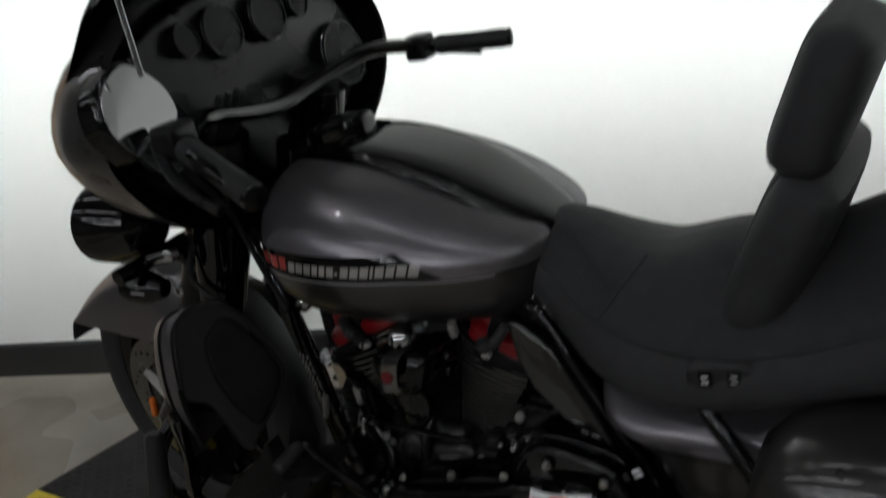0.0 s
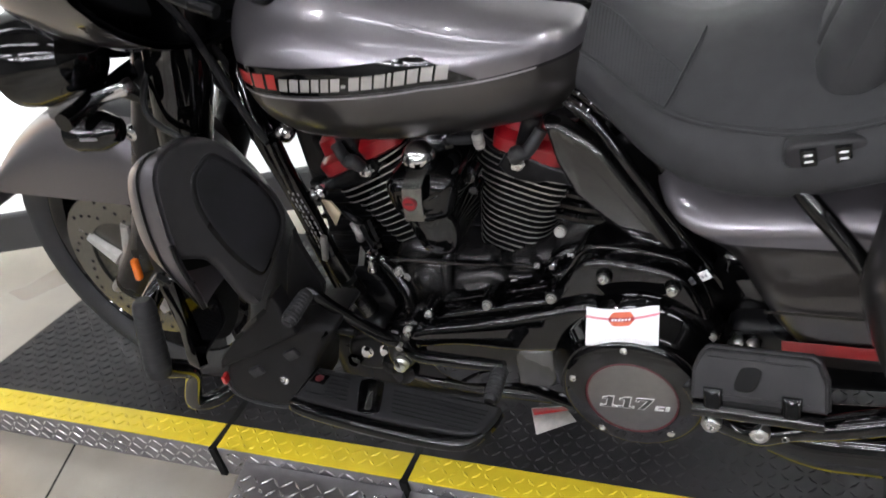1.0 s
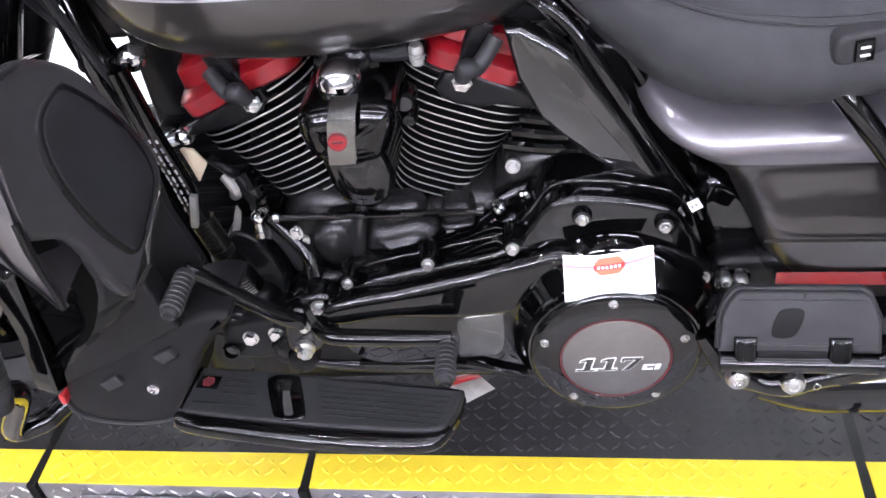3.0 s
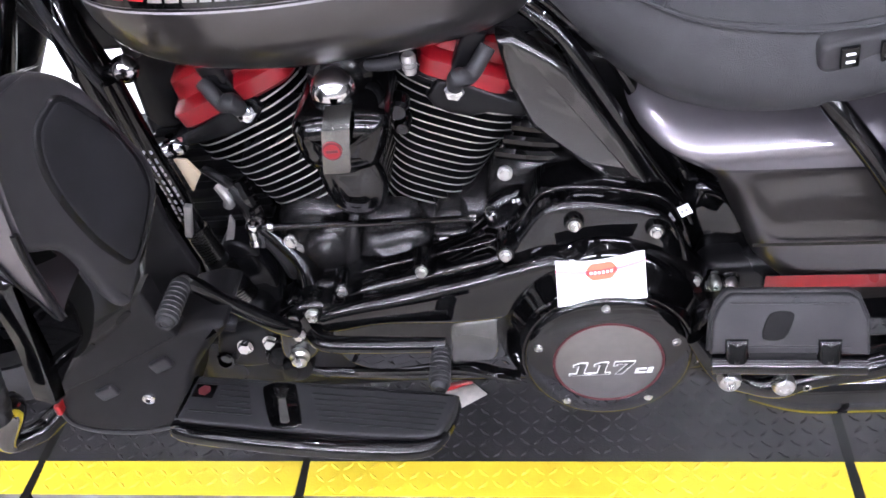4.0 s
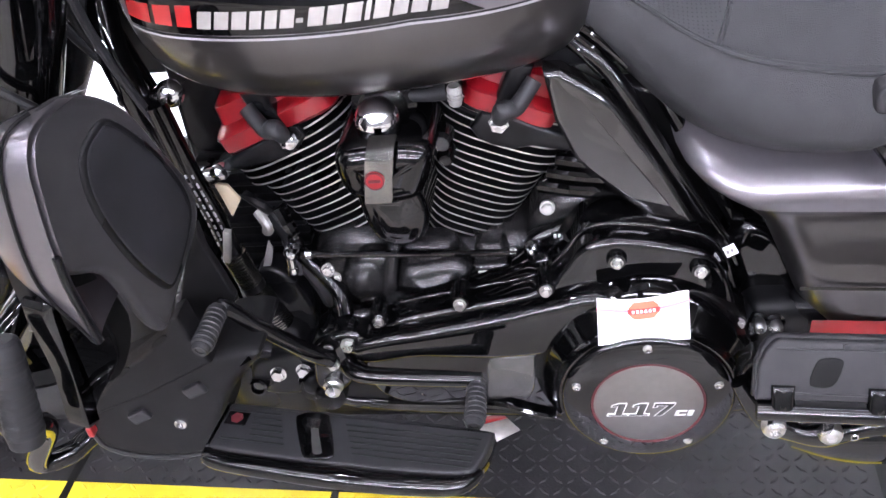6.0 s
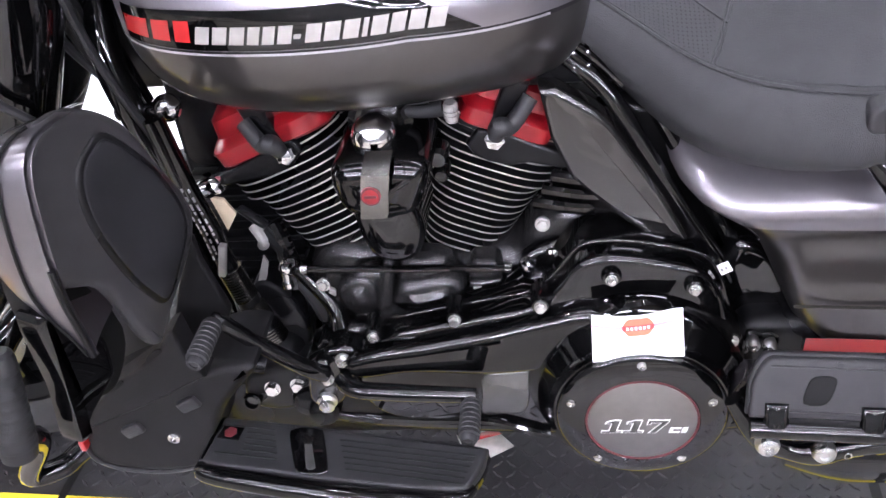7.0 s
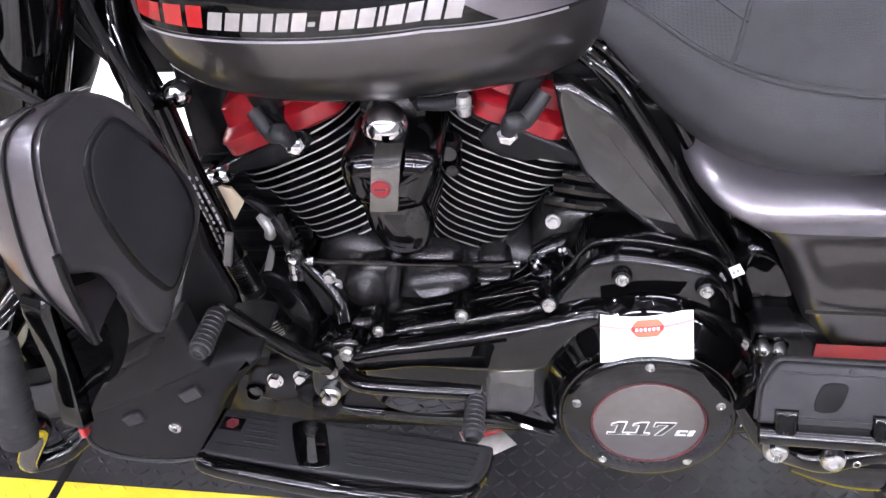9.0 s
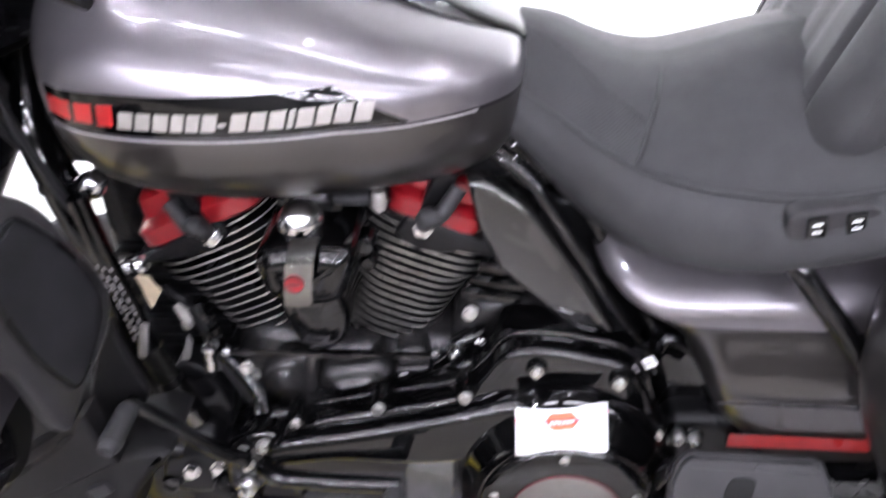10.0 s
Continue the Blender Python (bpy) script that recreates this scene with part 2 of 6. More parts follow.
def sheet(name, quad, material, thick, kind="structure", label="", category=""):
    bm = bmesh.new()
    a = [Vector(q) for q in quad]
    nrm = (a[1] - a[0]).cross(a[2] - a[0]).normalized() * thick
    loft([[p for p in a], [p + nrm for p in a]], bm=bm)
    return tagged(part(name, bm, material, smooth=20), label, category, kind=kind)


def build_setting():
    x0, x1, y0 = -5.0, 5.0, -8.5
    sheet("floor", [(x0, y0, FLOOR), (x0, 3, FLOOR), (x1, 3, FLOOR), (x1, y0, FLOOR)], CONCRETE, 0.1, label="polished tan concrete showroom floor with saw-cut joints", category="floor")
    # ceiling and grey walls are unseen, added dark to limit fill and reflections
    sheet("ceiling", [(x0, y0, ROOM_TOP), (x1, y0, ROOM_TOP), (x1, 3, ROOM_TOP), (x0, 3, ROOM_TOP)], CEIL, 0.1, label="unseen flat grey ceiling", category="ceiling")
    sheet("wall_north", [(x0, wall_y(x0), FLOOR), (x0, wall_y(x0), ROOM_TOP), (x1, wall_y(x1), ROOM_TOP), (x1, wall_y(x1), FLOOR)], WALL, 0.12, label="plain white painted wall", category="wall")
    sheet("wall_south", [(x0, y0, FLOOR), (x1, y0, FLOOR), (x1, y0, ROOM_TOP), (x0, y0, ROOM_TOP)], GREYWALL, 0.1, label="unseen grey wall closing the room", category="wall")
    sheet("wall_west", [(x0, y0, FLOOR), (x0, y0, ROOM_TOP), (x0, 3, ROOM_TOP), (x0, 3, FLOOR)], GREYWALL, 0.1, label="unseen grey wall closing the room", category="wall")
    sheet("wall_east", [(x1, y0, FLOOR), (x1, 3, FLOOR), (x1, 3, ROOM_TOP), (x1, y0, ROOM_TOP)], GREYWALL, 0.1, label="unseen grey wall closing the room", category="wall")
    d = Vector((1, 0.26, 0)).normalized()
    n = Vector((d.y, -d.x, 0))
    bm = bmesh.new()
    ends = [Vector((x, wall_y(x), 0)) for x in (-2.36, x1)]
    prof = [(0, FLOOR), (0.012, FLOOR), (0.012, 0.066), (0.008, 0.074), (0, 0.077)]
    loft([[e + n * u + Vector((0, 0, z)) for u, z in prof] for e in ends], bm=bm)
    tagged(part("baseboard", bm, BASE, smooth=20), "black rubber baseboard along the white wall", "baseboard", kind="structure")
    # tan panel beside the baseboard's end, coloured for a doorway's warm light
    ends = [Vector((x, wall_y(x), 0)) for x in (-3.30, -2.40)]
    bm = bmesh.new()
    loft([[e + n * u + Vector((0, 0, z)) for u, z in ((0, FLOOR), (0.02, FLOOR), (0.02, 2.0), (0, 2.0))] for e in ends], bm=bm)
    tagged(part("doorway_1", bm, DOORWAY_TAN, smooth=20), "tan panel standing for a warmly lit doorway in the white wall", "door", kind="structure")
    # saw-cut joints of the slab
    for i, (a, b) in enumerate((((-1.187, -0.188), (-1.05, -0.69)), ((-3.5, -0.95), (3.0, -1.2)))):
        a, b = Vector((*a, 0)), Vector((*b, 0))
        t = (b - a).normalized()
        s = Vector((-t.y, t.x, 0)) * 0.0025
        a, b = a - t * (0.0 if i == 0 else 2), b + t * 3
        bm = bmesh.new()
        loft([[p + s * k + Vector((0, 0, FLOOR + z)) for k, z in ((-1, 0.0005), (1, 0.0005), (1, -0.003), (-1, -0.003))] for p in (a, b)], bm=bm)
        tagged(part("trim", bm, RUBBER_AND_SHADE), "dark saw-cut joint in the concrete floor", "floor joint", kind="structure")
    # ceiling tubes in rows parallel to the bike; the far rows are added front light
    for row in range(5):
        for x in (-3.7, -2.25, -0.8, 0.65, 2.1, 3.55):
            y = (-0.45, -1.95, -3.8, -5.5, -7.2)[row]
            lamp = empty("ceiling_light", (x, y, ROOM_TOP), "white ceiling batten with a glowing tube, far rows added", "ceiling light", "ceiling lights")
            part("housing", box((-0.62, -0.06, -0.05), (0.62, 0.06, -0.001), 0.004), WALL, lamp)
            part("diffuser", box((-0.60, -TUBE_HALF[row], -0.075), (0.60, TUBE_HALF[row], -0.051), 0.006), TUBES[row], lamp)
    # unseen linear lights, added to brighten the white wall at a grazing angle
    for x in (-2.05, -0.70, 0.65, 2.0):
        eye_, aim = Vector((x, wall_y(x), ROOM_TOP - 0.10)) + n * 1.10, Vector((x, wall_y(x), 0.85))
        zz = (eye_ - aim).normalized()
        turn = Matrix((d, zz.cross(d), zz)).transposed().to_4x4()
        wash = empty("added_wall_light", eye_, "unseen added light strip aimed at the white wall", "wall washer", "wall washers")
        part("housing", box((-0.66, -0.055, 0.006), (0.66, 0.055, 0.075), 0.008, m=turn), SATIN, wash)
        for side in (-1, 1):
            part("louvre", box((-0.66, 0.058 * side - 0.003, -0.43 + 0.07 * side), (0.66, 0.058 * side + 0.003, 0.030), m=turn), BASE, wash, "added black baffle that trims the wall light")
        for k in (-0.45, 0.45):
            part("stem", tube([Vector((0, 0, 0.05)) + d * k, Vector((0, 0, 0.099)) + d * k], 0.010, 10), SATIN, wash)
        part("diffuser", box((-0.64, -0.050, -0.012), (0.64, 0.050, 0.003), 0.003, m=turn), ADDED_WALL_GLOW, wash, "glowing diffuser")


build_setting()


# ---- the low platform under the bike ----
SLOPE = -0.043


def edge_y(x, off=0.0):
    """The yellow band's inner edge."""
    return -0.181 + SLOPE * (x + 0.057) + off


def lozenges(region, pitch, height, size=(0.0155, 0.0042), m=None, inside=None):
    """Raised tread bars in a herringbone, over a rectangle of the local xy plane."""
    verts, faces = [], []
    u0, u1, v0, v1 = region
    nu, nv = int((u1 - u0) / pitch), int((v1 - v0) / pitch)
    for i in range(nu + 1):
        for j in range(nv + 1):
            u, v = u0 + i * pitch, v0 + j * pitch
            if inside and not inside(u, v):
                continue
            a = radians(42 if (i + j) % 2 else -42)
            c, s = math.cos(a), math.sin(a)
            k = len(verts)
            for px, py, pz in ((-1, 0, 0), (0, -1, 0), (1, 0, 0), (0, 1, 0), (-0.62, 0, 1), (0, -0.35, 1), (0.62, 0, 1), (0, 0.35, 1)):
                x, y = px * size[0], py * size[1]
                p = Vector((u + x * c - y * s, v + x * s + y * c, height * pz))
                verts.append(m @ p if m else p)
            faces += [(k + a_, k + (a_ + 1) % 4, k + 4 + (a_ + 1) % 4, k + 4 + a_) for a_ in range(4)] + [(k + 4, k + 5, k + 6, k + 7)]
    me = bpy.data.meshes.new("tread")
    me.from_pydata([tuple(v) for v in verts], [], faces)
    for poly in me.polygons:
        poly.use_smooth = False
    return me


def tread(me, material, parent, label):
    me.materials.append(material)
    ob = new("tread_relief", me)
    ob.parent = parent
    return tagged(ob, label, kind="stuff")


def build_platform():
    seams = [(-1.50, -0.807), (-0.793, -0.412), (-0.400, 0.300), (0.312, 1.6)]
    far = 0.46
    for i, (a, b) in enumerate(seams):
        th = empty("lift_platform", (0, 0, 0), "black diamond-plate lift deck section with a yellow painted edge", "lift platform", "platform sections")
        skew = 0.10 if i == 0 else 0.0
        quad = lambda o0, o1, za, zb: [[Vector((a + (skew * 2.4 * max(0, y + 0.12)), y, z)) if e == 0 else Vector((b + 0.045 * (y + 0.2), y, z)) for e, y in ((0, edge_y(a, o0)), (1, edge_y(b, o0)), (1, o1 if o1 > 0 else edge_y(b, o1)), (0, o1 if o1 > 0 else edge_y(a, o1)))] for z in (za, zb)]
        part("deck_plate", loft(quad(0.0, far, FLOOR, LIFT)), DECK, th, smooth=20)
        part("edge_band", loft(quad(-0.056, -0.0005, FLOOR, LIFT + 0.0006)), [YELLOW], th, "yellow painted edge band", smooth=20)
        ins = (lambda u, v, a=a, b=b, s=skew: a + 0.012 + s * 2.4 * max(0, v + 0.12) < u < b - 0.012 + 0.045 * (v + 0.2) and v > edge_y(u) + 0.008)
        tread(lozenges((a, b, -0.22, far - 0.02), 0.0185, 0.0020, (0.0090, 0.0029), Matrix.Translation((0, 0, LIFT)), ins), DECK, th, "raised black tread bars")
        ins = (lambda u, v, a=a, b=b: a + 0.014 < u < b - 0.012 and edge_y(u, -0.050) < v < edge_y(u, -0.006))
        tread(lozenges((a, b, -0.40, -0.05), 0.0185, 0.0018, (0.0090, 0.0028), Matrix.Translation((0, 0, LIFT + 0.0006)), ins), YELLOW, th, "raised yellow tread bars")
        # bright tread plate on the side
        y_of = lambda x: edge_y(x, -0.0575)
        m = Matrix(((1, 0, 0, 0), (SLOPE, 0, -1, y_of(0)), (0, 1, 0, 0), (0, 0, 0, 1)))
        poly = [(a, FLOOR + 0.001), (b, FLOOR + 0.001), (b, LIFT - 0.001), (a, LIFT - 0.001)]
        part("side_plate", pillow(poly, 0.0005, 0.001, m, 2), TREAD_SILVER, th, "bright aluminium tread plate", smooth=20)
        ins = (lambda u, v, a=a, b=b: a + 0.014 < u < b - 0.012 and FLOOR + 0.01 < v < LIFT - 0.008)
        tread(lozenges((a, b, FLOOR + 0.014, LIFT), 0.0200, 0.0018, (0.0112, 0.0026), m, ins), TREAD_BAR, th, "raised tread bars, highlight put into a brighter colour")
    # joint strips between the sections
    for x in (-0.800, -0.406, 0.306):
        bm = bmesh.new()
        pts = [(x + 0.045 * 0.6, far), (x - 0.002, edge_y(x, -0.063))]
        loft([[Vector((px + dx, py, z)) for dx, z in ((-0.0065, FLOOR), (0.0065, FLOOR), (0.0065, LIFT + 0.0005), (-0.0065, LIFT + 0.0005))] for px, py in pts], bm=bm)
        tagged(part("trim", bm, RUBBER_AND_SHADE), "black rubber joint strip between lift deck sections", "joint strip", kind="structure")
    # side wing: a lower ledge of bright tread plate in front of the deck
    for a, b in ((-0.735, -0.412), (-0.400, 0.300), (0.312, 1.6)):
        th = empty("side_ramp", (0, 0, 0), "bright aluminium tread-plate ledge beside the lift deck", "side ramp", "side ledges")
        top = LIFT - 0.022
        rings = [[Vector((x + 0.03 * k, edge_y(x, o), z)) for x, o, k in ((a, -0.060, 0), (b, -0.060, 0), (b, -0.26, 1), (a, -0.26, 1))] for z in (FLOOR, top)]
        part("plate", loft(rings), TREAD_SILVER, th, smooth=20)
        ins = (lambda u, v, a=a, b=b: a + 0.02 < u < b - 0.012 and edge_y(u, -0.25) < v < edge_y(u, -0.075))
        tread(lozenges((a, b, -0.85, -0.15), 0.0215, 0.0018, (0.0122, 0.0027), Matrix.Translation((0, 0, top)), ins), TREAD_BAR, th, "raised tread bars, highlight put into a brighter colour")


build_platform()

# ---- motorcycle ----
bike = empty("motorcycle", (0, 0, LIFT), "grey two-tone touring motorcycle with black engine and red rocker covers", "motorcycle")


def bp(name, bm, material, parent=None, label="", smooth=35):
    """A part of the bike, modelled in world metres."""
    ob = part(name, bm, material, parent or bike, label, smooth)
    if parent is None:
        ob.matrix_parent_inverse = bike.matrix_basis.inverted()
    return ob


def bbolt(name, at, axis=(0, -1, 0), r=0.007, h=0.006, parent=None, material=None, head="hex", label=""):
    ob = bolt(name, at, axis, r, h, parent or bike, material, head, label)
    if parent is None:
        ob.matrix_parent_inverse = bike.matrix_basis.inverted()
    return ob


# tank: x, half width, widest height, rise above it, drop below it
TANK = smooth_rows([
    (-0.505, 0.05, 0.755, 0.035, 0.03), (-0.500, 0.10, 0.750, 0.065, 0.055), (-0.480, 0.155, 0.745, 0.095, 0.090), (-0.440, 0.195, 0.740, 0.118, 0.114), (-0.380, 0.215, 0.737, 0.125, 0.128),
    (-0.300, 0.222, 0.733, 0.118, 0.129), (-0.220, 0.214, 0.730, 0.096, 0.125), (-0.150, 0.192, 0.727, 0.069, 0.121), (-0.100, 0.163, 0.724, 0.049, 0.115),
    (-0.065, 0.132, 0.721, 0.036, 0.102), (-0.045, 0.102, 0.719, 0.027, 0.080), (-0.034, 0.056, 0.718, 0.015, 0.048)], 4)


def tank_y(x, z, lift=0.0):
    """The left flank of the tank at a length and height."""
    _, w, zc, up, dn = lerp_rows(TANK, x)
    q = min(0.999, abs(z - zc) / (up if z >= zc else dn))
    e = 2.3 if z >= zc else 2.6
    return -(w * (1 - q ** e) ** (1 / e)) - lift


def tank_line(x):
    """The height at which the silver paint turns dark."""
    return 0.7205 + 0.10 * (x + 0.28) ** 2 - 0.0176 * max(0, x + 0.2) / 0.16


def two_tone(name, line, flat=False):
    """Silver above a line, charcoal below it, parted by a thin dark pinstripe."""
    m = SILVER.copy()
    m.name = name
    nt = m.node_tree
    p = nt.nodes["Principled BSDF"]
    geo = nt.nodes.new("ShaderNodeNewGeometry")
    sep = nt.nodes.new("ShaderNodeSeparateXYZ")
    nt.links.new(geo.outputs["Position"], sep.inputs[0])
    rel = line(nt, sep)
    ramp = nt.nodes.new("ShaderNodeValToRGB")
    ramp.color_ramp.interpolation = "CONSTANT"
    el = ramp.color_ramp.elements
    el[0].position, el[0].color = 0.0, (0.056, 0.052, 0.050, 1)
    el[1].position, el[1].color = 0.49, (0.03, 0.028, 0.03, 1)
    e = el.new(0.51)
    e.color = (0.205, 0.193, 0.208, 1)
    nt.links.new(rel, ramp.inputs[0])
    mul = nt.nodes.new("ShaderNodeVectorMath")
    mul.operation = "MULTIPLY"
    old = p.inputs["Base Color"].links[0].from_socket
    src = old.node
    src.inputs[0].default_value = (1, 1, 1)
    nt.links.new(old, mul.inputs[0])
    nt.links.new(ramp.outputs[0], mul.inputs[1])
    nt.links.new(mul.outputs["Vector"], p.inputs["Base Color"])
    return m


def node_math(nt, op, a, b):
    n = nt.nodes.new("ShaderNodeMath")
    n.operation = op
    for i, v in enumerate((a, b)):
        if isinstance(v, (int, float)):
            n.inputs[i].default_value = v
        else:
            nt.links.new(v, n.inputs[i])
    return n.outputs[0]


def tank_paint(nt, sep):
    x = node_math(nt, "ADD", sep.outputs[0], 0.28)
    q = node_math(nt, "MULTIPLY", node_math(nt, "MULTIPLY", x, x), 0.10)
    r = node_math(nt, "MULTIPLY", node_math(nt, "MAXIMUM", node_math(nt, "ADD", sep.outputs[0], 0.2), 0.0), -0.11)
    h = node_math(nt, "SUBTRACT", node_math(nt, "SUBTRACT", sep.outputs[2], 0.7205), node_math(nt, "ADD", q, r))
    return node_math(nt, "ADD", node_math(nt, "MULTIPLY", h, 5.0), 0.5)


def cover_paint(nt, sep):
    h = node_math(nt, "SUBTRACT", sep.outputs[2], node_math(nt, "SUBTRACT", 0.488, node_math(nt, "MULTIPLY", sep.outputs[0], 0.05)))
    return node_math(nt, "ADD", node_math(nt, "MULTIPLY", h, 5.0), 0.5)


TANK_PAINT, COVER_PAINT = two_tone("tank_paint", tank_paint), two_tone("cover_paint", cover_paint)


def dense(pts, step=0.008):
    out = []
    for a, b in zip(pts, pts[1:] + pts[:1]):
        n = max(1, int(math.hypot(b[0] - a[0], b[1] - a[1]) / step))
        out += [(a[0] + (b[0] - a[0]) * k / n, a[1] + (b[1] - a[1]) * k / n) for k in range(n)]
    return out


def strip_on_tank(x0, x1, low, high, lift, slant=0.0):
    """A band between two height functions, in short columns so that it hugs the flank."""
    bm = bmesh.new()
    n = max(2, int((x1 - x0) / 0.006))
    rows = []
    for i in range(n + 1):
        x = x0 + (x1 - x0) * i / n
        lo, hi = low(x), high(x)
        rows.append([Vector((x + slant * (z - lo), tank_y(x + slant * (z - lo), z, lift), z)) for z in (lo + (hi - lo) * k / 5 for k in range(6))])
    loft(rows, closed=False, cap=False, bm=bm)
    return bm


def build_tank():
    rings = [superring(0, zc, w, up, dn, 64, x=x) for x, w, zc, up, dn in TANK]
    tank = bp("fuel_tank", loft(rings), TANK_PAINT, label="silver over charcoal metallic paint", smooth=60)
    def sub(name, bm, m, label=""):
        ob = part(name, bm, m, tank, label, 60)
        return ob
    low = lambda x: tank_line(x) + 0.004
    top = lambda x: tank_line(x) + 0.004 + (0.036 if x < -0.20 else max(0.0006, 0.036 - (x + 0.20) * 0.036 / 0.062)) - 0.05 * max(0, -0.395 - x)
    sub("decal_band", strip_on_tank(-0.462, -0.139, low, top, 0.0016), GLOSS, "black decal band")
    sub("pinstripe", strip_on_tank(-0.462, -0.08, lambda x: tank_line(x) - 0.0012, lambda x: tank_line(x) + 0.0012, 0.0017), GREY_INK, "thin grey pinstripe")
    # three red bars at the front of the band
    for x0, w in ((-0.462, 0.028), (-0.429, 0.018), (-0.406, 0.015)):
        sub("red_bar", strip_on_tank(x0, x0 + w, lambda x: low(x) + 0.007, lambda x: top(x) - 0.009, 0.0020, 0.15), STRIPE_RED, "red bar")
    # brand name drawn as plain leaning blocks
    widths = [15, 15, 15, 12, 12, 14, 7, 15, 15, 15, 5, 15, 14, 15, 16]
    scale = (0.387 - 0.166) / (sum(widths) + 3.4 * len(widths))
    x = -0.387
    for i, w in enumerate(widths):
        ww = w * scale
        a, b = (0.010, 0.014) if i == 6 else (0.006, 0.022)
        sub("letter_block", strip_on_tank(x, x + ww, lambda q: tank_line(q) + 0.004 + a, lambda q: tank_line(q) + 0.004 + b, 0.0020, 0.3), SILVER_INK, "silver-white block")
        x += ww + 3.4 * scale
    # rolled lip along the lower edge
    lip = []
    for k in range(41):
        x = -0.47 + 0.42 * k / 40
        _, w, zc, up, dn = lerp_rows(TANK, x)
        lip.append(Vector((x, tank_y(x, zc - dn * 0.955) - 0.001, zc - dn * 0.955)))
    sub("seam_lip", tube(lip, 0.0035, 8), CHARCOAL, "glossy rolled seam")
    # centre console on the tank's back, with the filler cap
    rows = smooth_rows([(-0.47, 0.06, 0.855), (-0.40, 0.078, 0.876), (-0.30, 0.087, 0.866), (-0.20, 0.089, 0.836), (-0.13, 0.084, 0.800), (-0.080, 0.072, 0.771), (-0.045, 0.056, 0.750), (-0.030, 0.042, 0.739)], 4)
    rings = [superring(0, z - 0.022, w, 0.024, 0.03, 24, 3.5, 3, x=x) for x, w, z in rows]
    con = bp("console", loft(rings), GLOSS, label="gloss black tank console", smooth=50)
    part("filler_cap", disc_stack((-0.40, 0, 0.875), (-0.12, 0, 1), [(-0.02, 0.056), (0.012, 0.056), (0.020, 0.050), (0.024, 0.03), (0.025, 0.001)], 40), GLOSS, con, "round gloss black filler cap")


build_tank()


# seat: x, welt half width, welt height, belly half width, crown height, underside half width, underside height
SEAT = smooth_rows([
    (-0.108, 0.034, 0.706, 0.036, 0.712, 0.020, 0.690), (-0.098, 0.056, 0.714, 0.060, 0.729, 0.030, 0.675), (-0.080, 0.074, 0.714, 0.080, 0.741, 0.042, 0.655), (-0.058, 0.087, 0.708, 0.096, 0.748, 0.056, 0.636), (-0.035, 0.098, 0.699, 0.110, 0.750, 0.068, 0.618),
    (0.0, 0.122, 0.682, 0.135, 0.740, 0.095, 0.590), (0.035, 0.147, 0.665, 0.160, 0.721, 0.120, 0.566), (0.070, 0.165, 0.652, 0.180, 0.707, 0.136, 0.550), (0.105, 0.175, 0.6435, 0.193, 0.704, 0.144, 0.540),
    (0.150, 0.182, 0.637, 0.202, 0.715, 0.150, 0.534), (0.200, 0.188, 0.634, 0.208, 0.728, 0.152, 0.538), (0.250, 0.192, 0.640, 0.211, 0.733, 0.152, 0.550), (0.330, 0.192, 0.660, 0.209, 0.740, 0.150, 0.570),
    (0.450, 0.190, 0.700, 0.205, 0.790, 0.150, 0.600), (0.620, 0.180, 0.715, 0.195, 0.800, 0.140, 0.610), (0.700, 0.140, 0.715, 0.150, 0.770, 0.100, 0.630)], 5)


def seat_ring(x, n=5):
    """Half section from the crown over the welt and belly to the underside."""
    _, yw, zw, w, zt, wb, zb = lerp_rows(SEAT, x)
    h = zt - zw
    over = spline([(0, 0, zt), (yw * 0.30, 0, zt - 0.10 * h), (yw * 0.64, 0, zt - 0.46 * h), (yw, 0, zw)], n)
    skirt = spline([(yw, 0, zw), (w, 0, zw - 0.28 * (zw - zb)), (w * 0.985, 0, zw - 0.66 * (zw - zb)), (wb, 0, zb)], n)
    return [(v.x, v.z) for v in over] + [(v.x, v.z) for v in skirt[1:]]


def seat_at(x, f, lift=0.0):
    """A point on the saddle's left half: f runs 0 at the crown, 1 at the welt, 2 at the underside."""
    ring = seat_ring(x)
    k = max(0.0, min(1.9999, f)) * (len(ring) - 1) / 2
    i = int(k)
    (ya, za), (yb, zb) = ring[i], ring[i + 1]
    t = k - i
    ny, nz = zb - za, -(yb - ya)
    l = math.hypot(ny, nz) or 1
    return Vector((x, -(ya + (yb - ya) * t) + ny / l * lift, za + (zb - za) * t - nz / l * lift))


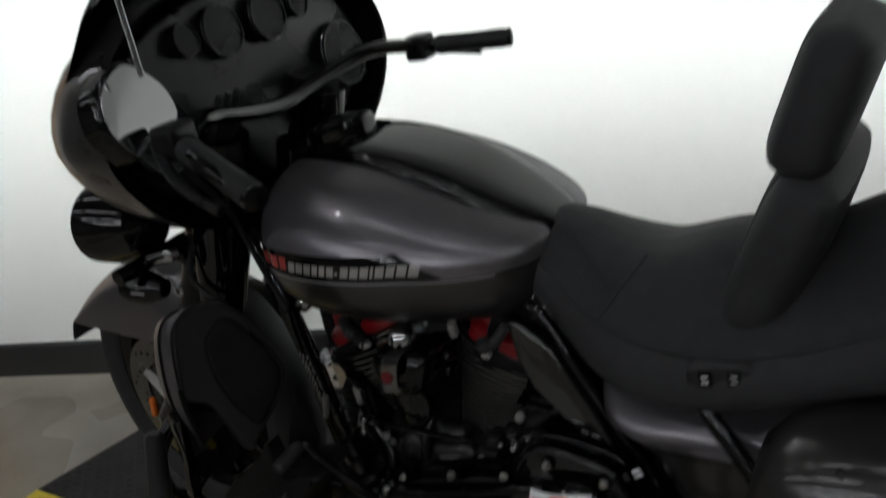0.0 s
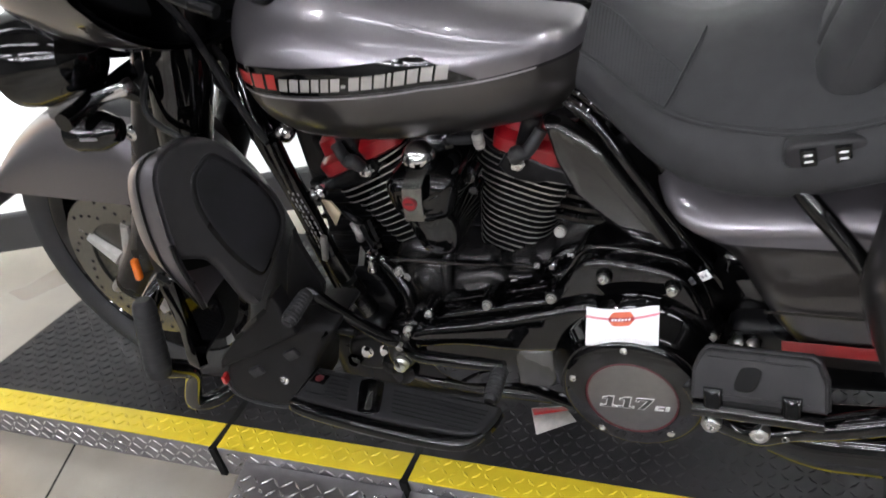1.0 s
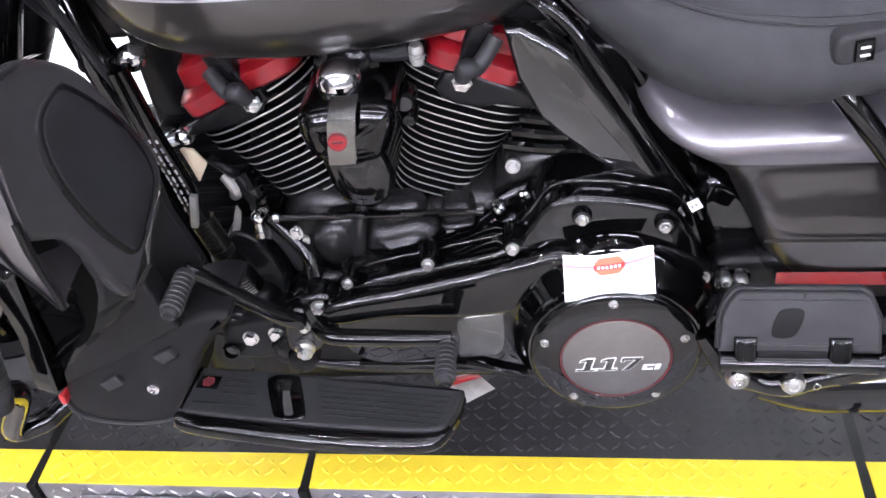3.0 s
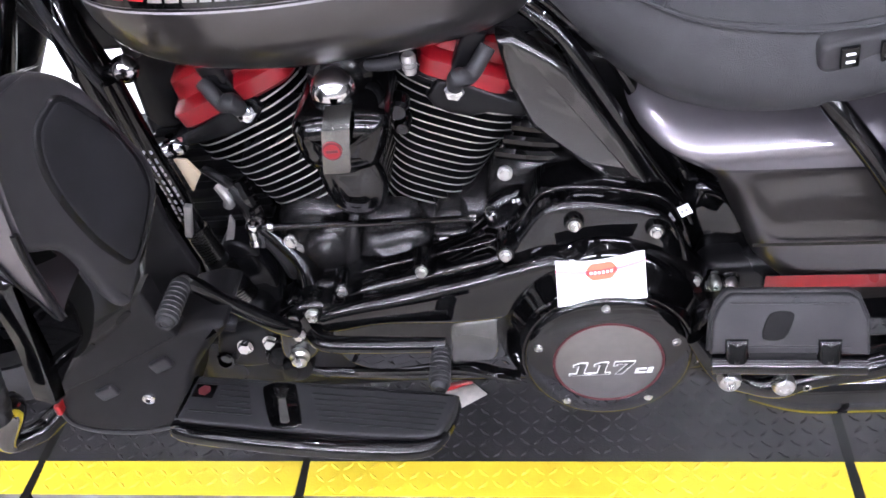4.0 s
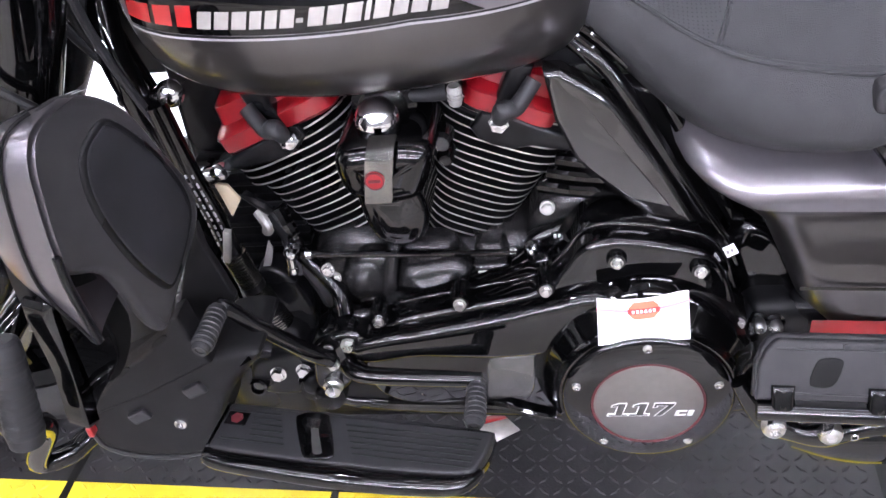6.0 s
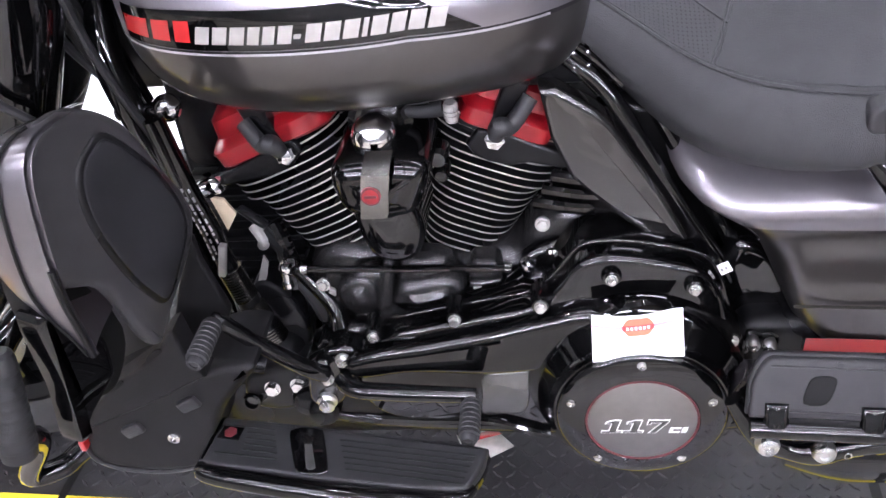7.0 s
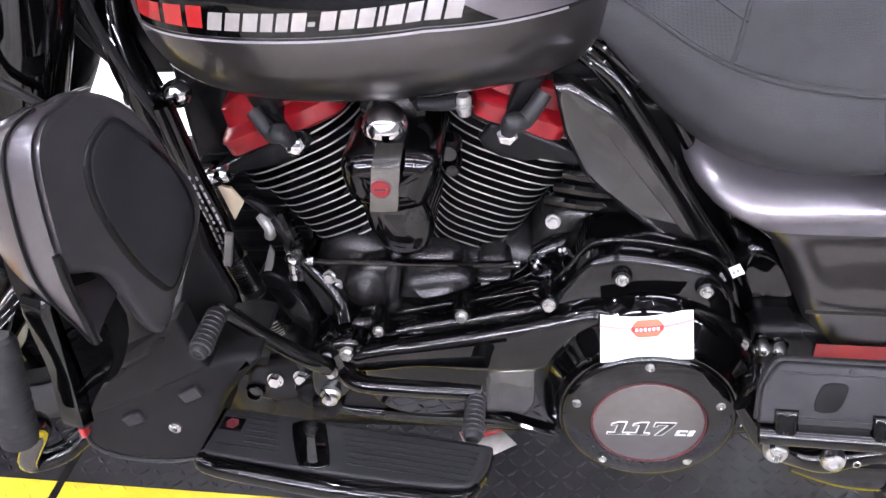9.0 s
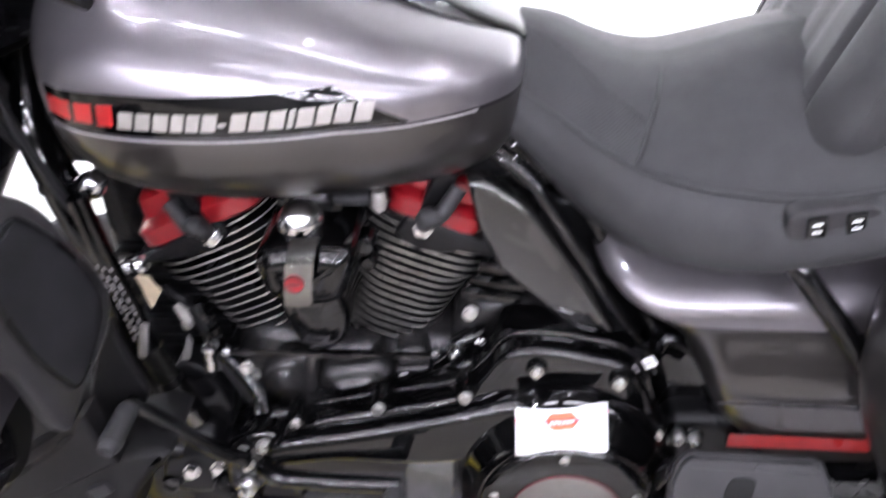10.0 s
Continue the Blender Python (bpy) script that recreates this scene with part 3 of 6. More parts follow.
def build_seat():
    rings = []
    for row in SEAT:
        half = seat_ring(row[0])
        rings.append([Vector((row[0], -y, z)) for y, z in half] + [Vector((row[0], y, z)) for y, z in half[-1:0:-1]])
    seat = bp("seat", loft(rings), LEATHER, label="black leather touring saddle with stitched seams", smooth=60)
    span = [-0.095 + 0.62 * k / 120 for k in range(121)]
    part("welt_seam", tube([seat_at(x, 0.995, 0.0006) for x in span], 0.0020, 6), LEATHER, seat, "stitched welt")
    # stitches: double row along the welt, single rows along the inner seams
    bm = bmesh.new()
    for k in range(150):
        x = -0.085 + 0.50 * k / 150
        tube([seat_at(x, 0.955, 0.0006), seat_at(x + 0.0022, 0.955, 0.0006)], 0.0006, 4, bm=bm)
        tube([seat_at(x, 1.03, 0.0006), seat_at(x + 0.0022, 1.03, 0.0006)], 0.0005, 4, bm=bm)
    def cross(u):
        """The seam across the saddle: u runs from the welt to the crown."""
        return seat_at(0.060 + 0.040 * math.sin(u * math.pi / 2), 0.99 * (1 - u), 0.0004)
    def inner(u):
        """The upper edge of the perforated panel."""
        return seat_at(-0.055 + 0.136 * u, 0.30 + 0.40 * u, 0.0004)
    for k in range(60):
        u = k / 60
        tube([inner(u), inner(u + 0.009)], 0.0005, 4, bm=bm)
        tube([cross(0.7 * u) + Vector((0.004, 0, 0.0003)), cross(0.7 * u + 0.008) + Vector((0.004, 0, 0.0003))], 0.0005, 4, bm=bm)
    tagged(part("stitches", bm, STITCH, seat), kind="stuff")
    part("cross_seam", tube([cross(0.72 * k / 24) for k in range(25)], 0.0013, 6), LEATHER, seat, "stitched cross seam")
    part("inner_seam", tube([inner(k / 24) for k in range(25)], 0.0010, 6), LEATHER, seat, "stitched inner seam")
    # perforated panel between the inner seam and the welt
    bm = bmesh.new()
    for i in range(38):
        for j in range(26):
            x = -0.070 + 0.0042 * i
            f = 0.93 - 0.022 * j - 0.011 * (i % 2)
            lim = 0.30 + 0.40 * (x + 0.055) / 0.136
            if f < lim + 0.03 or x > 0.060 + 0.040 * math.sin((1 - f / 0.99) * math.pi / 2) - 0.005:
                continue
            a, b, c = seat_at(x, f, 0.0004), seat_at(x + 0.001, f, 0.0004), seat_at(x, f + 0.01, 0.0004)
            du, dv = (b - a).normalized() * 0.00085, (c - a).normalized() * 0.00085
            bm.faces.new([bm.verts.new(a + du * math.cos(k * math.pi / 3) + dv * math.sin(k * math.pi / 3)) for k in range(6)])
    tagged(part("perforation", bm, RUBBER_AND_SHADE, seat, "tiny dark holes in the leather"), kind="stuff")
    # heater switches on the skirt
    pl = Matrix.Translation((0.232, -0.2075, 0.622)) @ Matrix.Rotation(radians(4), 4, "Z") @ side_plane(0) @ Matrix.Rotation(radians(4), 4, "Z")
    part("switch_plate", pillow(outline([(-0.036, -0.014), (0, -0.016), (0.036, -0.014), (0.042, 0), (0.034, 0.014), (0, 0.016), (-0.034, 0.014), (-0.042, 0)], 4), 0.02, 0.005, pl), PLASTIC, seat, "oval switch plate")
    for dx in (-0.017, 0.017):
        q = pl @ Matrix.Translation((dx, 0, 0.004))
        sw = part("switch", pillow([(-0.008, -0.010), (0.008, -0.010), (0.008, 0.010), (-0.008, 0.010)], 0.004, 0.0015, q), GLOSS, seat, "rocker switch")
        for dy in (-0.004, 0.0035):
            part("switch_mark", pillow([(-0.004, dy - 0.001), (0.004, dy - 0.001), (0.004, dy + 0.0015), (-0.004, dy + 0.0015)], 0.001, 0.0003, q @ Matrix.Translation((0, 0, 0.0004))), WHITE_INK, sw)
    # rider backrest: upper pad and lower bolster
    def pad(name, hw, hh, th, m, flutes):
        rings = []
        for k in range(21):
            t = -1 + 2 * k / 20
            e = (1 - abs(t) ** 4.5) ** (1 / 4.5)
            ring = []
            for j in range(144):
                a = 2 * math.pi * j / 144
                c, s = math.cos(a), math.sin(a)
                y = hw * math.copysign(abs(c) ** (2 / 4.0), c) * (0.55 + 0.45 * e)
                x = th * math.copysign(abs(s) ** (2 / 2.6), s) * (0.25 + 0.75 * e)
                if flutes and s < -0.2:
                    x *= 1 - 0.20 * math.exp(-(math.sin(y / hw * math.pi * 3.0) / 0.22) ** 2) * min(1.0, 4 * (1 - abs(t)))
                ring.append(m @ Vector((x, y, hh * t)))
            rings.append(ring)
        return bp(name, loft(rings), LEATHER, label="black padded leather", smooth=50)
    pad("backrest", 0.125, 0.088, 0.044, Matrix.Translation((0.332, 0, 0.912)) @ Matrix.Rotation(radians(22), 4, "Y"), True)
    pad("backrest_bolster", 0.165, 0.108, 0.047, Matrix.Translation((0.285, 0, 0.738)) @ Matrix.Rotation(radians(25), 4, "Y"), True)


build_seat()


# ---- side cover, frame, saddlebag ----
def build_flank():
    # side cover: a bulged panel, silver above charcoal, red stripe below
    def cover_y(x, z):
        d = max(0.0, z - 0.507)
        return -0.176 + 0.010 * max(0, 0.40 - z) / 0.1 + 1.75 * d * d / (d + 0.015) - 0.008 * math.exp(-((z - 0.506) / 0.020) ** 2) + 0.03 * max(0.0, 1 - (x - 0.02) / 0.10) ** 2
    front = smooth_rows([(0.28, 0.207), (0.304, 0.195), (0.346, 0.169), (0.378, 0.155), (0.417, 0.139), (0.454, 0.121), (0.476, 0.098), (0.494, 0.071), (0.517, 0.043), (0.535, 0.032), (0.56, 0.030), (0.61, 0.030)], 3)
    rows = []
    for i in range(31):
        z = 0.60 - (0.60 - 0.285) * i / 30
        xl = lerp_rows(front, z)[1]
        rows.append([Vector((x, cover_y(x, z) + 0.03 * math.exp(-(x - xl) / 0.012), z)) for x in (xl + (0.62 - xl) * (k / 36) ** 1.5 for k in range(37))])
    bm = bmesh.new()
    loft(rows, closed=False, cap=False, bm=bm)
    loft([[v + Vector((0, 0.012, 0)) for v in r] for r in rows], closed=False, cap=False, bm=bm)
    cov = bp("side_cover", bm, COVER_PAINT, label="silver over charcoal side cover with a red stripe", smooth=60)
    def band(z0, z1, xs, m, name, label):
        b = bmesh.new()
        loft([[Vector((x, cover_y(x, z) - 0.0012 - 0.002, z - 0.05 * (x - 0.17))) for z in (z0, (z0 + z1) / 2, z1)] for x in xs], closed=False, cap=False, bm=b)
        part(name, b, m, cov, label)
    xs = [0.179 + 0.45 * k / 20 for k in range(21)]
    band(0.314, 0.335, xs, STRIPE_RED, "red_stripe", "red stripe")
    band(0.381, 0.386, [0.16 + 0.45 * k / 20 for k in range(21)], GLOSS, "groove", "dark groove")
    # frame tubes beside the panel
    bp("frame_tube", tube([(-0.09, -0.09, 0.655), (-0.040, -0.105, 0.622), (-0.011, -0.115, 0.583), (0.004, -0.118, 0.556), (0.055, -0.12, 0.463), (0.092, -0.12, 0.40), (0.12, -0.11, 0.33)], 0.0085, 14, 5), GLOSS, label="gloss black frame tube")
    bp("frame_tube", tube([(-0.06, -0.065, 0.68), (-0.005, -0.085, 0.632), (0.022, -0.095, 0.575), (0.085, -0.10, 0.455), (0.14, -0.09, 0.33)], 0.008, 14, 5), GLOSS, label="gloss black frame tube")
    for k in range(4):
        bp("rib", tube([(-0.082 + 0.0115 * k, -0.098, 0.652 + 0.002 * k), (-0.062 + 0.0115 * k, -0.104, 0.636 + 0.003 * k), (-0.036 + 0.0115 * k, -0.104, 0.606 + 0.004 * k)], 0.0046, 10, 4), GLOSS)
    # black filler box, added to close the bright gap below the seat
    bp("seat_gap_filler", box((-0.09, -0.070, 0.25), (0.36, 0.070, 0.575), 0.015), SATIN, label="added black filler box under the seat")
    # triangular gloss panel behind the rear cylinder
    poly = [(-0.096, 0.624), (-0.078, 0.623), (-0.040, 0.598), (-0.024, 0.582), (0.026, 0.503), (0.066, 0.428), (0.062, 0.418), (0.027, 0.440), (-0.022, 0.480), (-0.066, 0.524), (-0.086, 0.570)]
    tilt = Matrix.Translation((0, -0.134, 0.52)) @ Matrix.Rotation(radians(-7), 4, "X") @ side_plane(0) @ Matrix.Translation((0, -0.52, 0))
    bp("side_panel", pillow(dense(poly, 0.01), 0.03, 0.008, tilt, 6), PANEL, label="gloss black triangular side panel")
    # saddlebag guard and bag
    bp("saddlebag_guard", tube([(0.19, -0.15, 0.60), (0.205, -0.195, 0.575), (0.262, -0.215, 0.50), (0.33, -0.235, 0.39), (0.36, -0.235, 0.30)], 0.0115, 14, 6), GLOSS, label="gloss black guard rail")
    rings = []
    for k in range(25):
        t = k / 24
        x = 0.265 + 0.55 * t
        e = (1 - abs(1 - min(1, t * 3.2)) ** 3) ** (1 / 3)
        e = max(e, 0.18)
        rings.append([Vector((x + 0.10 * (0.5 - q.z / 1.0) * 0.0 + 0.16 * max(0, 0.5 - q.z), q.y, q.z)) for q in superring(-0.255, 0.47, 0.10 * e, 0.145 * e, 0.20 * e, 32, 3.2, 3.2, x=x)])
    bp("saddlebag", loft(rings), CHARCOAL, label="dark charcoal saddlebag", smooth=50)
    bp("swingarm", box((0.11, -0.16, 0.235), (0.75, -0.06, 0.345), 0.02), SATIN, label="black swingarm")
    bp("rear_tyre", disc_stack((0.74, 0.07, 0.36), (0, -1, 0), [(0, 0.25), (0.01, 0.31), (0.04, 0.328), (0.10, 0.328), (0.13, 0.31), (0.14, 0.25)], 48), TYRE, label="black rear tyre")
    # exhaust pipe low at the back
    bp("muffler", tube([(0.165, -0.20, 0.205), (0.22, -0.205, 0.205), (0.30, -0.205, 0.205), (0.6, -0.205, 0.205), (0.95, -0.205, 0.21)], [0.030, 0.042, 0.045, 0.048, 0.048], 24, 5), GLOSS, label="gloss black muffler")


build_flank()


# ---- engine ----
def axis_frame(foot, tilt):
    """Local frame of a cylinder: x along the fins, y across the bike, z up the bore."""
    return Matrix.Translation(foot) @ Matrix.Rotation(radians(tilt), 4, "Y")


def fin_ring(m, hb, hy, z, n=44, e=3.4, shift=0.0):
    out = []
    for k in range(n):
        a = 2 * math.pi * k / n
        c, s = math.cos(a), math.sin(a)
        out.append(m @ Vector((shift + hb * math.copysign(abs(c) ** (2 / e), c), hy * math.copysign(abs(s) ** (2 / e), s), z)))
    return out


def build_cylinder(name, foot, tilt, plug_x):
    m = axis_frame(foot, tilt)
    cyl = bp(name, loft([fin_ring(m, 0.036 + 0.024 * t, 0.070, 0.185 * t, e=2.5) for t in (0, 0.5, 1.0)]), SATIN, label="black cylinder with machined bright fin edges")
    n = 18
    for k in range(n):
        t = k / (n - 1)
        z, hy = 0.004 + 0.0108 * k, 0.088 + 0.012 * t
        hb = 0.049 + 0.022 * z / 0.11 if z < 0.118 else 0.088
        e = 3.2
        th = 0.0013
        bm = loft([fin_ring(m, hb - 0.012, hy - 0.012, z - th, e=e), fin_ring(m, hb, hy, z - th * 0.8, e=e), fin_ring(m, hb, hy, z + th * 0.8, e=e), fin_ring(m, hb - 0.012, hy - 0.012, z + th, e=e)])
        bm.faces.ensure_lookup_table()
        ob = part("fin", bm, [SATIN, ALU], cyl, smooth=30)
        ring = 44
        for f in ob.data.polygons:
            if ring <= f.index < 2 * ring:
                f.material_index = 1
    # head: black block round the plug, then the red rocker cover
    top = 0.004 + 0.0108 * (n - 1) + 0.003
    part("head", loft([fin_ring(m, 0.072, 0.090, top - 0.030), fin_ring(m, 0.080, 0.096, top - 0.016), fin_ring(m, 0.086, 0.1000, top - 0.014), fin_ring(m, 0.086, 0.1000, top - 0.004)]), SATIN, cyl)
    return cyl, m, top


def rocker(m, top, parent, lo, hi):
    """A box-like red cover with a chamfered shoulder, from lo to hi along the fins."""
    mid, w = (lo + hi) / 2, (hi - lo) / 2
    rings = [fin_ring(m, w - 0.003, 0.097, top - 0.006, e=8, shift=mid), fin_ring(m, w, 0.1015, top - 0.002, e=8, shift=mid), fin_ring(m, w, 0.1015, top + 0.016, e=8, shift=mid), fin_ring(m, w - 0.003, 0.099, top + 0.019, e=8, shift=mid),
             fin_ring(m, w - 0.008, 0.086, top + 0.024, e=8, shift=mid), fin_ring(m, w - 0.012, 0.082, top + 0.044, e=8, shift=mid), fin_ring(m, w - 0.020, 0.074, top + 0.050, e=8, shift=mid)]
    return part("rocker_cover", loft(rings), RED, parent, "red painted rocker cover")


def build_engine():
    for name, foot, tilt, px in (("cylinder", (-0.322, 0, 0.392), -22.5, 0.0), ("cylinder", (-0.202, 0, 0.392), 22.5, 0.0)):
        cyl, m, top = build_cylinder(name, foot, tilt, px)
        sgn = 1 if tilt > 0 else -1
        lo, hi = (-0.056, 0.052) if sgn > 0 else (-0.068, 0.085)
        rocker(m, top - (0.006 if sgn > 0 else 0.012), cyl, lo, hi)
        # smooth black scoop round the plug, running up between the red shoulders
        if sgn > 0:
            poly = [(-0.030, 0.180), (-0.036, 0.158), (-0.024, 0.148), (-0.006, 0.145), (0.018, 0.149), (0.034, 0.158), (0.070, 0.164), (0.080, 0.172), (0.078, 0.183), (0.020, 0.184), (-0.006, 0.187)]
        else:
            poly = [(-0.080, 0.172), (-0.076, 0.160), (-0.045, 0.153), (-0.010, 0.147), (0.018, 0.149), (0.036, 0.160), (0.034, 0.176), (0.016, 0.180), (-0.010, 0.176), (-0.045, 0.174)]
        q = m @ Matrix.Translation((0, -0.1035, 0)) @ side_plane(0)
        part("plug_recess", pillow(dense(poly, 0.008), 0.03, 0.005, q), SATIN, cyl, "black plug recess")
        u0 = -0.008 if sgn > 0 else 0.010
        part("plug_tunnel", pillow(dense([(u0 - 0.013, 0.170), (u0 + 0.013, 0.170), (u0 + 0.012, 0.246), (u0 - 0.012, 0.246)], 0.01), 0.03, 0.005, m @ Matrix.Translation((0, -0.1032, 0)) @ side_plane(0), 4), SATIN, cyl, "black plug tunnel")
        at = Vector((-0.143, -0.108, 0.560)) if sgn > 0 else Vector((-0.368, -0.108, 0.553))
        plug = part("spark_plug", disc_stack(at, (0, -1, 0.25), [(0, 0.011), (0.004, 0.011), (0.004, 0.009), (0.010, 0.009), (0.011, 0.006)], 6), CHROME, cyl, "bright plug hexagon")
        up = Vector((-0.104, -0.106, 0.606)) if sgn > 0 else Vector((-0.406, -0.108, 0.594))
        part("plug_cap", tube([at + Vector((0.002 * sgn, -0.010, 0.010)), at + Vector((0.007 * sgn, -0.018, 0.024)), (at + up) / 2 + Vector((0, -0.012, 0)), up], [0.0085, 0.0105, 0.0092, 0.0085], 14, 5), BOOT, cyl, "grey rubber plug cap")
    # black two-lobed cover between the cylinders, with a silver strap and a round red badge
    upper = outline([(-0.303, 0.560), (-0.300, 0.578), (-0.284, 0.589), (-0.252, 0.591), (-0.220, 0.589), (-0.204, 0.578), (-0.204, 0.560), (-0.216, 0.530), (-0.232, 0.519), (-0.258, 0.517), (-0.284, 0.522), (-0.298, 0.536)], 4)
    lower = outline([(-0.288, 0.520), (-0.278, 0.540), (-0.235, 0.540), (-0.220, 0.516), (-0.217, 0.488), (-0.228, 0.464), (-0.246, 0.456), (-0.266, 0.460), (-0.280, 0.476)], 4)
    horn = bp("horn_cover", pillow(upper, 0.10, 0.024, side_plane(-0.196), 7, 0.010), GLOSS, label="gloss black two-lobed cover")
    part("lower_lobe", pillow(lower, 0.09, 0.014, side_plane(-0.184), 6, 0.006), GLOSS, horn, "gloss black lower lobe")
    bmx = bmesh.new()
    rows = []
    for k in range(17):
        t = k / 16
        z = 0.596 - 0.062 * t
        y = -0.208 - 0.003 * math.sin(t * math.pi) + 0.020 * (max(0, 0.20 - t) / 0.20) ** 1.5
        cx = -0.2490 - 0.010 * t
        rows.append([Vector((cx + dx, y + abs(dx) * 0.10, z)) for dx in (-0.0135, -0.0125, -0.007, 0, 0.007, 0.0125, 0.0135)])
    loft(rows, closed=False, cap=False, bm=bmx)
    loft([[v + Vector((0, 0.006, 0)) for v in r] for r in rows], closed=False, cap=False, bm=bmx)
    part("strap", bmx, STRAP, horn, "brushed silver strap")
    part("badge", disc_stack((-0.2575, -0.2095, 0.5635), (0, -1, 0.05), [(0, 0.0098), (0.002, 0.0098), (0.003, 0.009), (0.0031, 0.001)], 28), RED, horn, "round dark red badge")
    part("badge_ring", disc_stack((-0.2575, -0.2122, 0.5635), (0, -1, 0.05), [(0, 0.0098), (0.001, 0.0095), (0.001, 0.0082), (0, 0.0082)], 28), DARK_RED, horn, "dark red badge rim")
    part("badge_bar", pillow([(-0.2635, 0.5620), (-0.2515, 0.5620), (-0.2515, 0.5650), (-0.2635, 0.5650)], 0.001, 0.0003, side_plane(-0.2135), 1), DARK_RED, horn)
    bp("chrome_dome", disc_stack((-0.258, -0.122, 0.590), (0.0, -1, 0.22), [(0, 0.021), (0.022, 0.021), (0.028, 0.0232), (0.036, 0.0228), (0.046, 0.0185), (0.052, 0.012), (0.0545, 0.001)], 36), CHROME, label="chrome domed cap")
    bp("cap_collar", disc_stack((-0.257, -0.09, 0.588), (0, -1, 0.15), [(0, 0.034), (0.03, 0.034), (0.036, 0.026)], 28), GLOSS, label="black collar under the dome")
    # black filler, added so no bright wall shows through the V
    bp("v_gap_filler", box((-0.335, -0.040, 0.40), (-0.185, 0.06, 0.655), 0.02), SATIN, label="added black filler box between the cylinders")
    for x, z, r in ((-0.200, 0.560, 0.012), (-0.198, 0.54, 0.009)):
        bp("stud", disc_stack((x, -0.12, z), (0, -1, 0), [(0, r), (0.02, r), (0.025, r * 0.7)], 16), GLOSS)
    # fuel line with its braided nut under the tank
    bp("fuel_line", tube([(-0.26, -0.11, 0.602), (-0.215, -0.118, 0.602), (-0.19, -0.12, 0.606)], [0.006, 0.007, 0.009], 12, 4), RUBBER, label="black hose")
    bp("hose_nut", disc_stack((-0.183, -0.125, 0.594), (0.02, -0.1, 1), [(0, 0.0065), (0.004, 0.0065), (0.005, 0.0078), (0.008, 0.0078), (0.0085, 0.0070), (0.0105, 0.0078), (0.013, 0.0078), (0.0135, 0.0070), (0.0155, 0.0078), (0.019, 0.0076), (0.022, 0.006)], 16), CASTALU, label="knurled bright nut")
    # crankcase and gearbox masses, black wrinkle paint
    poly = outline([(-0.385, 0.33), (-0.375, 0.395), (-0.33, 0.425), (-0.26, 0.405), (-0.20, 0.402), (-0.15, 0.412), (-0.10, 0.40), (-0.06, 0.36), (-0.07, 0.25), (-0.15, 0.20), (-0.28, 0.20), (-0.37, 0.25)], 4)
    case = bp("crankcase", pillow(poly, 0.22, 0.03, side_plane(-0.105), 5, 0.004), WRINKLE, label="black wrinkle-painted crankcase")
    for x, z, w, h, d in ((-0.235, 0.388, 0.035, 0.03, 0.022), (-0.300, 0.385, 0.022, 0.018, 0.02), (-0.305, 0.350, 0.026, 0.011, 0.018), (-0.300, 0.328, 0.028, 0.010, 0.018), (-0.165, 0.385, 0.02, 0.025, 0.02)):
        part("case_boss", pillow(outline([(x - w, z), (x - w * 0.7, z + h), (x + w * 0.7, z + h), (x + w, z), (x + w * 0.7, z - h), (x - w * 0.7, z - h)], 4), 0.03, min(h, w) * 0.6, side_plane(-0.105 - d), 4), WRINKLE, case)
    bulge = outline([(-0.270, 0.384), (-0.240, 0.397), (-0.205, 0.400), (-0.184, 0.378), (-0.186, 0.335), (-0.232, 0.318), (-0.276, 0.326)], 5)
    part("case_bulge", pillow(bulge, 0.05, 0.018, side_plane(-0.138), 6, 0.010), WRINKLE, case, "black swollen case half")
    part("case_lobe", pillow(outline([(-0.330, 0.392), (-0.300, 0.398), (-0.285, 0.372), (-0.292, 0.345), (-0.328, 0.340), (-0.342, 0.365)], 5), 0.05, 0.014, side_plane(-0.130), 6, 0.006), WRINKLE, case)
    part("slot_boss", pillow(dense([(-0.183, 0.392), (-0.146, 0.394), (-0.146, 0.358), (-0.183, 0.356)], 0.008), 0.04, 0.006, side_plane(-0.134), 4), WRINKLE, case)
    for k in range(3):
        part("slot_rib", tube([(-0.178, -0.136, 0.384 - 0.008 * k), (-0.152, -0.136, 0.3855 - 0.008 * k)], 0.0022, 8), CASTALU, case, "bright rib")
    for x0, z0 in ((-0.345, 0.338), (-0.345, 0.322)):
        part("case_step", tube([(x0, -0.150, z0), (x0 + 0.022, -0.156, z0 + 0.004), (x0 + 0.046, -0.150, z0 + 0.004)], [0.006, 0.008, 0.006], 12, 4), WRINKLE, case)
    for x in (-0.277,):
        part("case_rib", tube([(x + 0.012, -0.112, 0.43), (x, -0.128, 0.40), (x - 0.008, -0.13, 0.35)], [0.006, 0.008, 0.009], 10, 4), WRINKLE, case)
    bp("oil_pan", box((-0.45, -0.130, 0.125), (0.10, 0.14, 0.255), 0.03), SATIN, label="black oil pan under the engine")
    # filler box, added to darken the gap between boot and oil pan
    bp("lower_cowl", box((-0.53, -0.135, 0.115), (-0.40, -0.06, 0.30), 0.03), SATIN, label="added black filler box in front of the engine")
    bp("frame_rail", tube([(-0.45, -0.10, 0.225), (-0.41, -0.115, 0.185), (-0.33, -0.125, 0.165), (-0.10, -0.125, 0.150), (0.12, -0.125, 0.155), (0.22, -0.11, 0.19)], 0.0120, 14, 5), GLOSS, label="gloss black lower frame rail")
    # filler block with fins, added to hide the bright wall beside the engine
    bp("front_gap_filler", box((-0.515, -0.045, 0.22), (-0.385, 0.12, 0.66), 0.012), SATIN, label="added black filler block behind the down tubes")
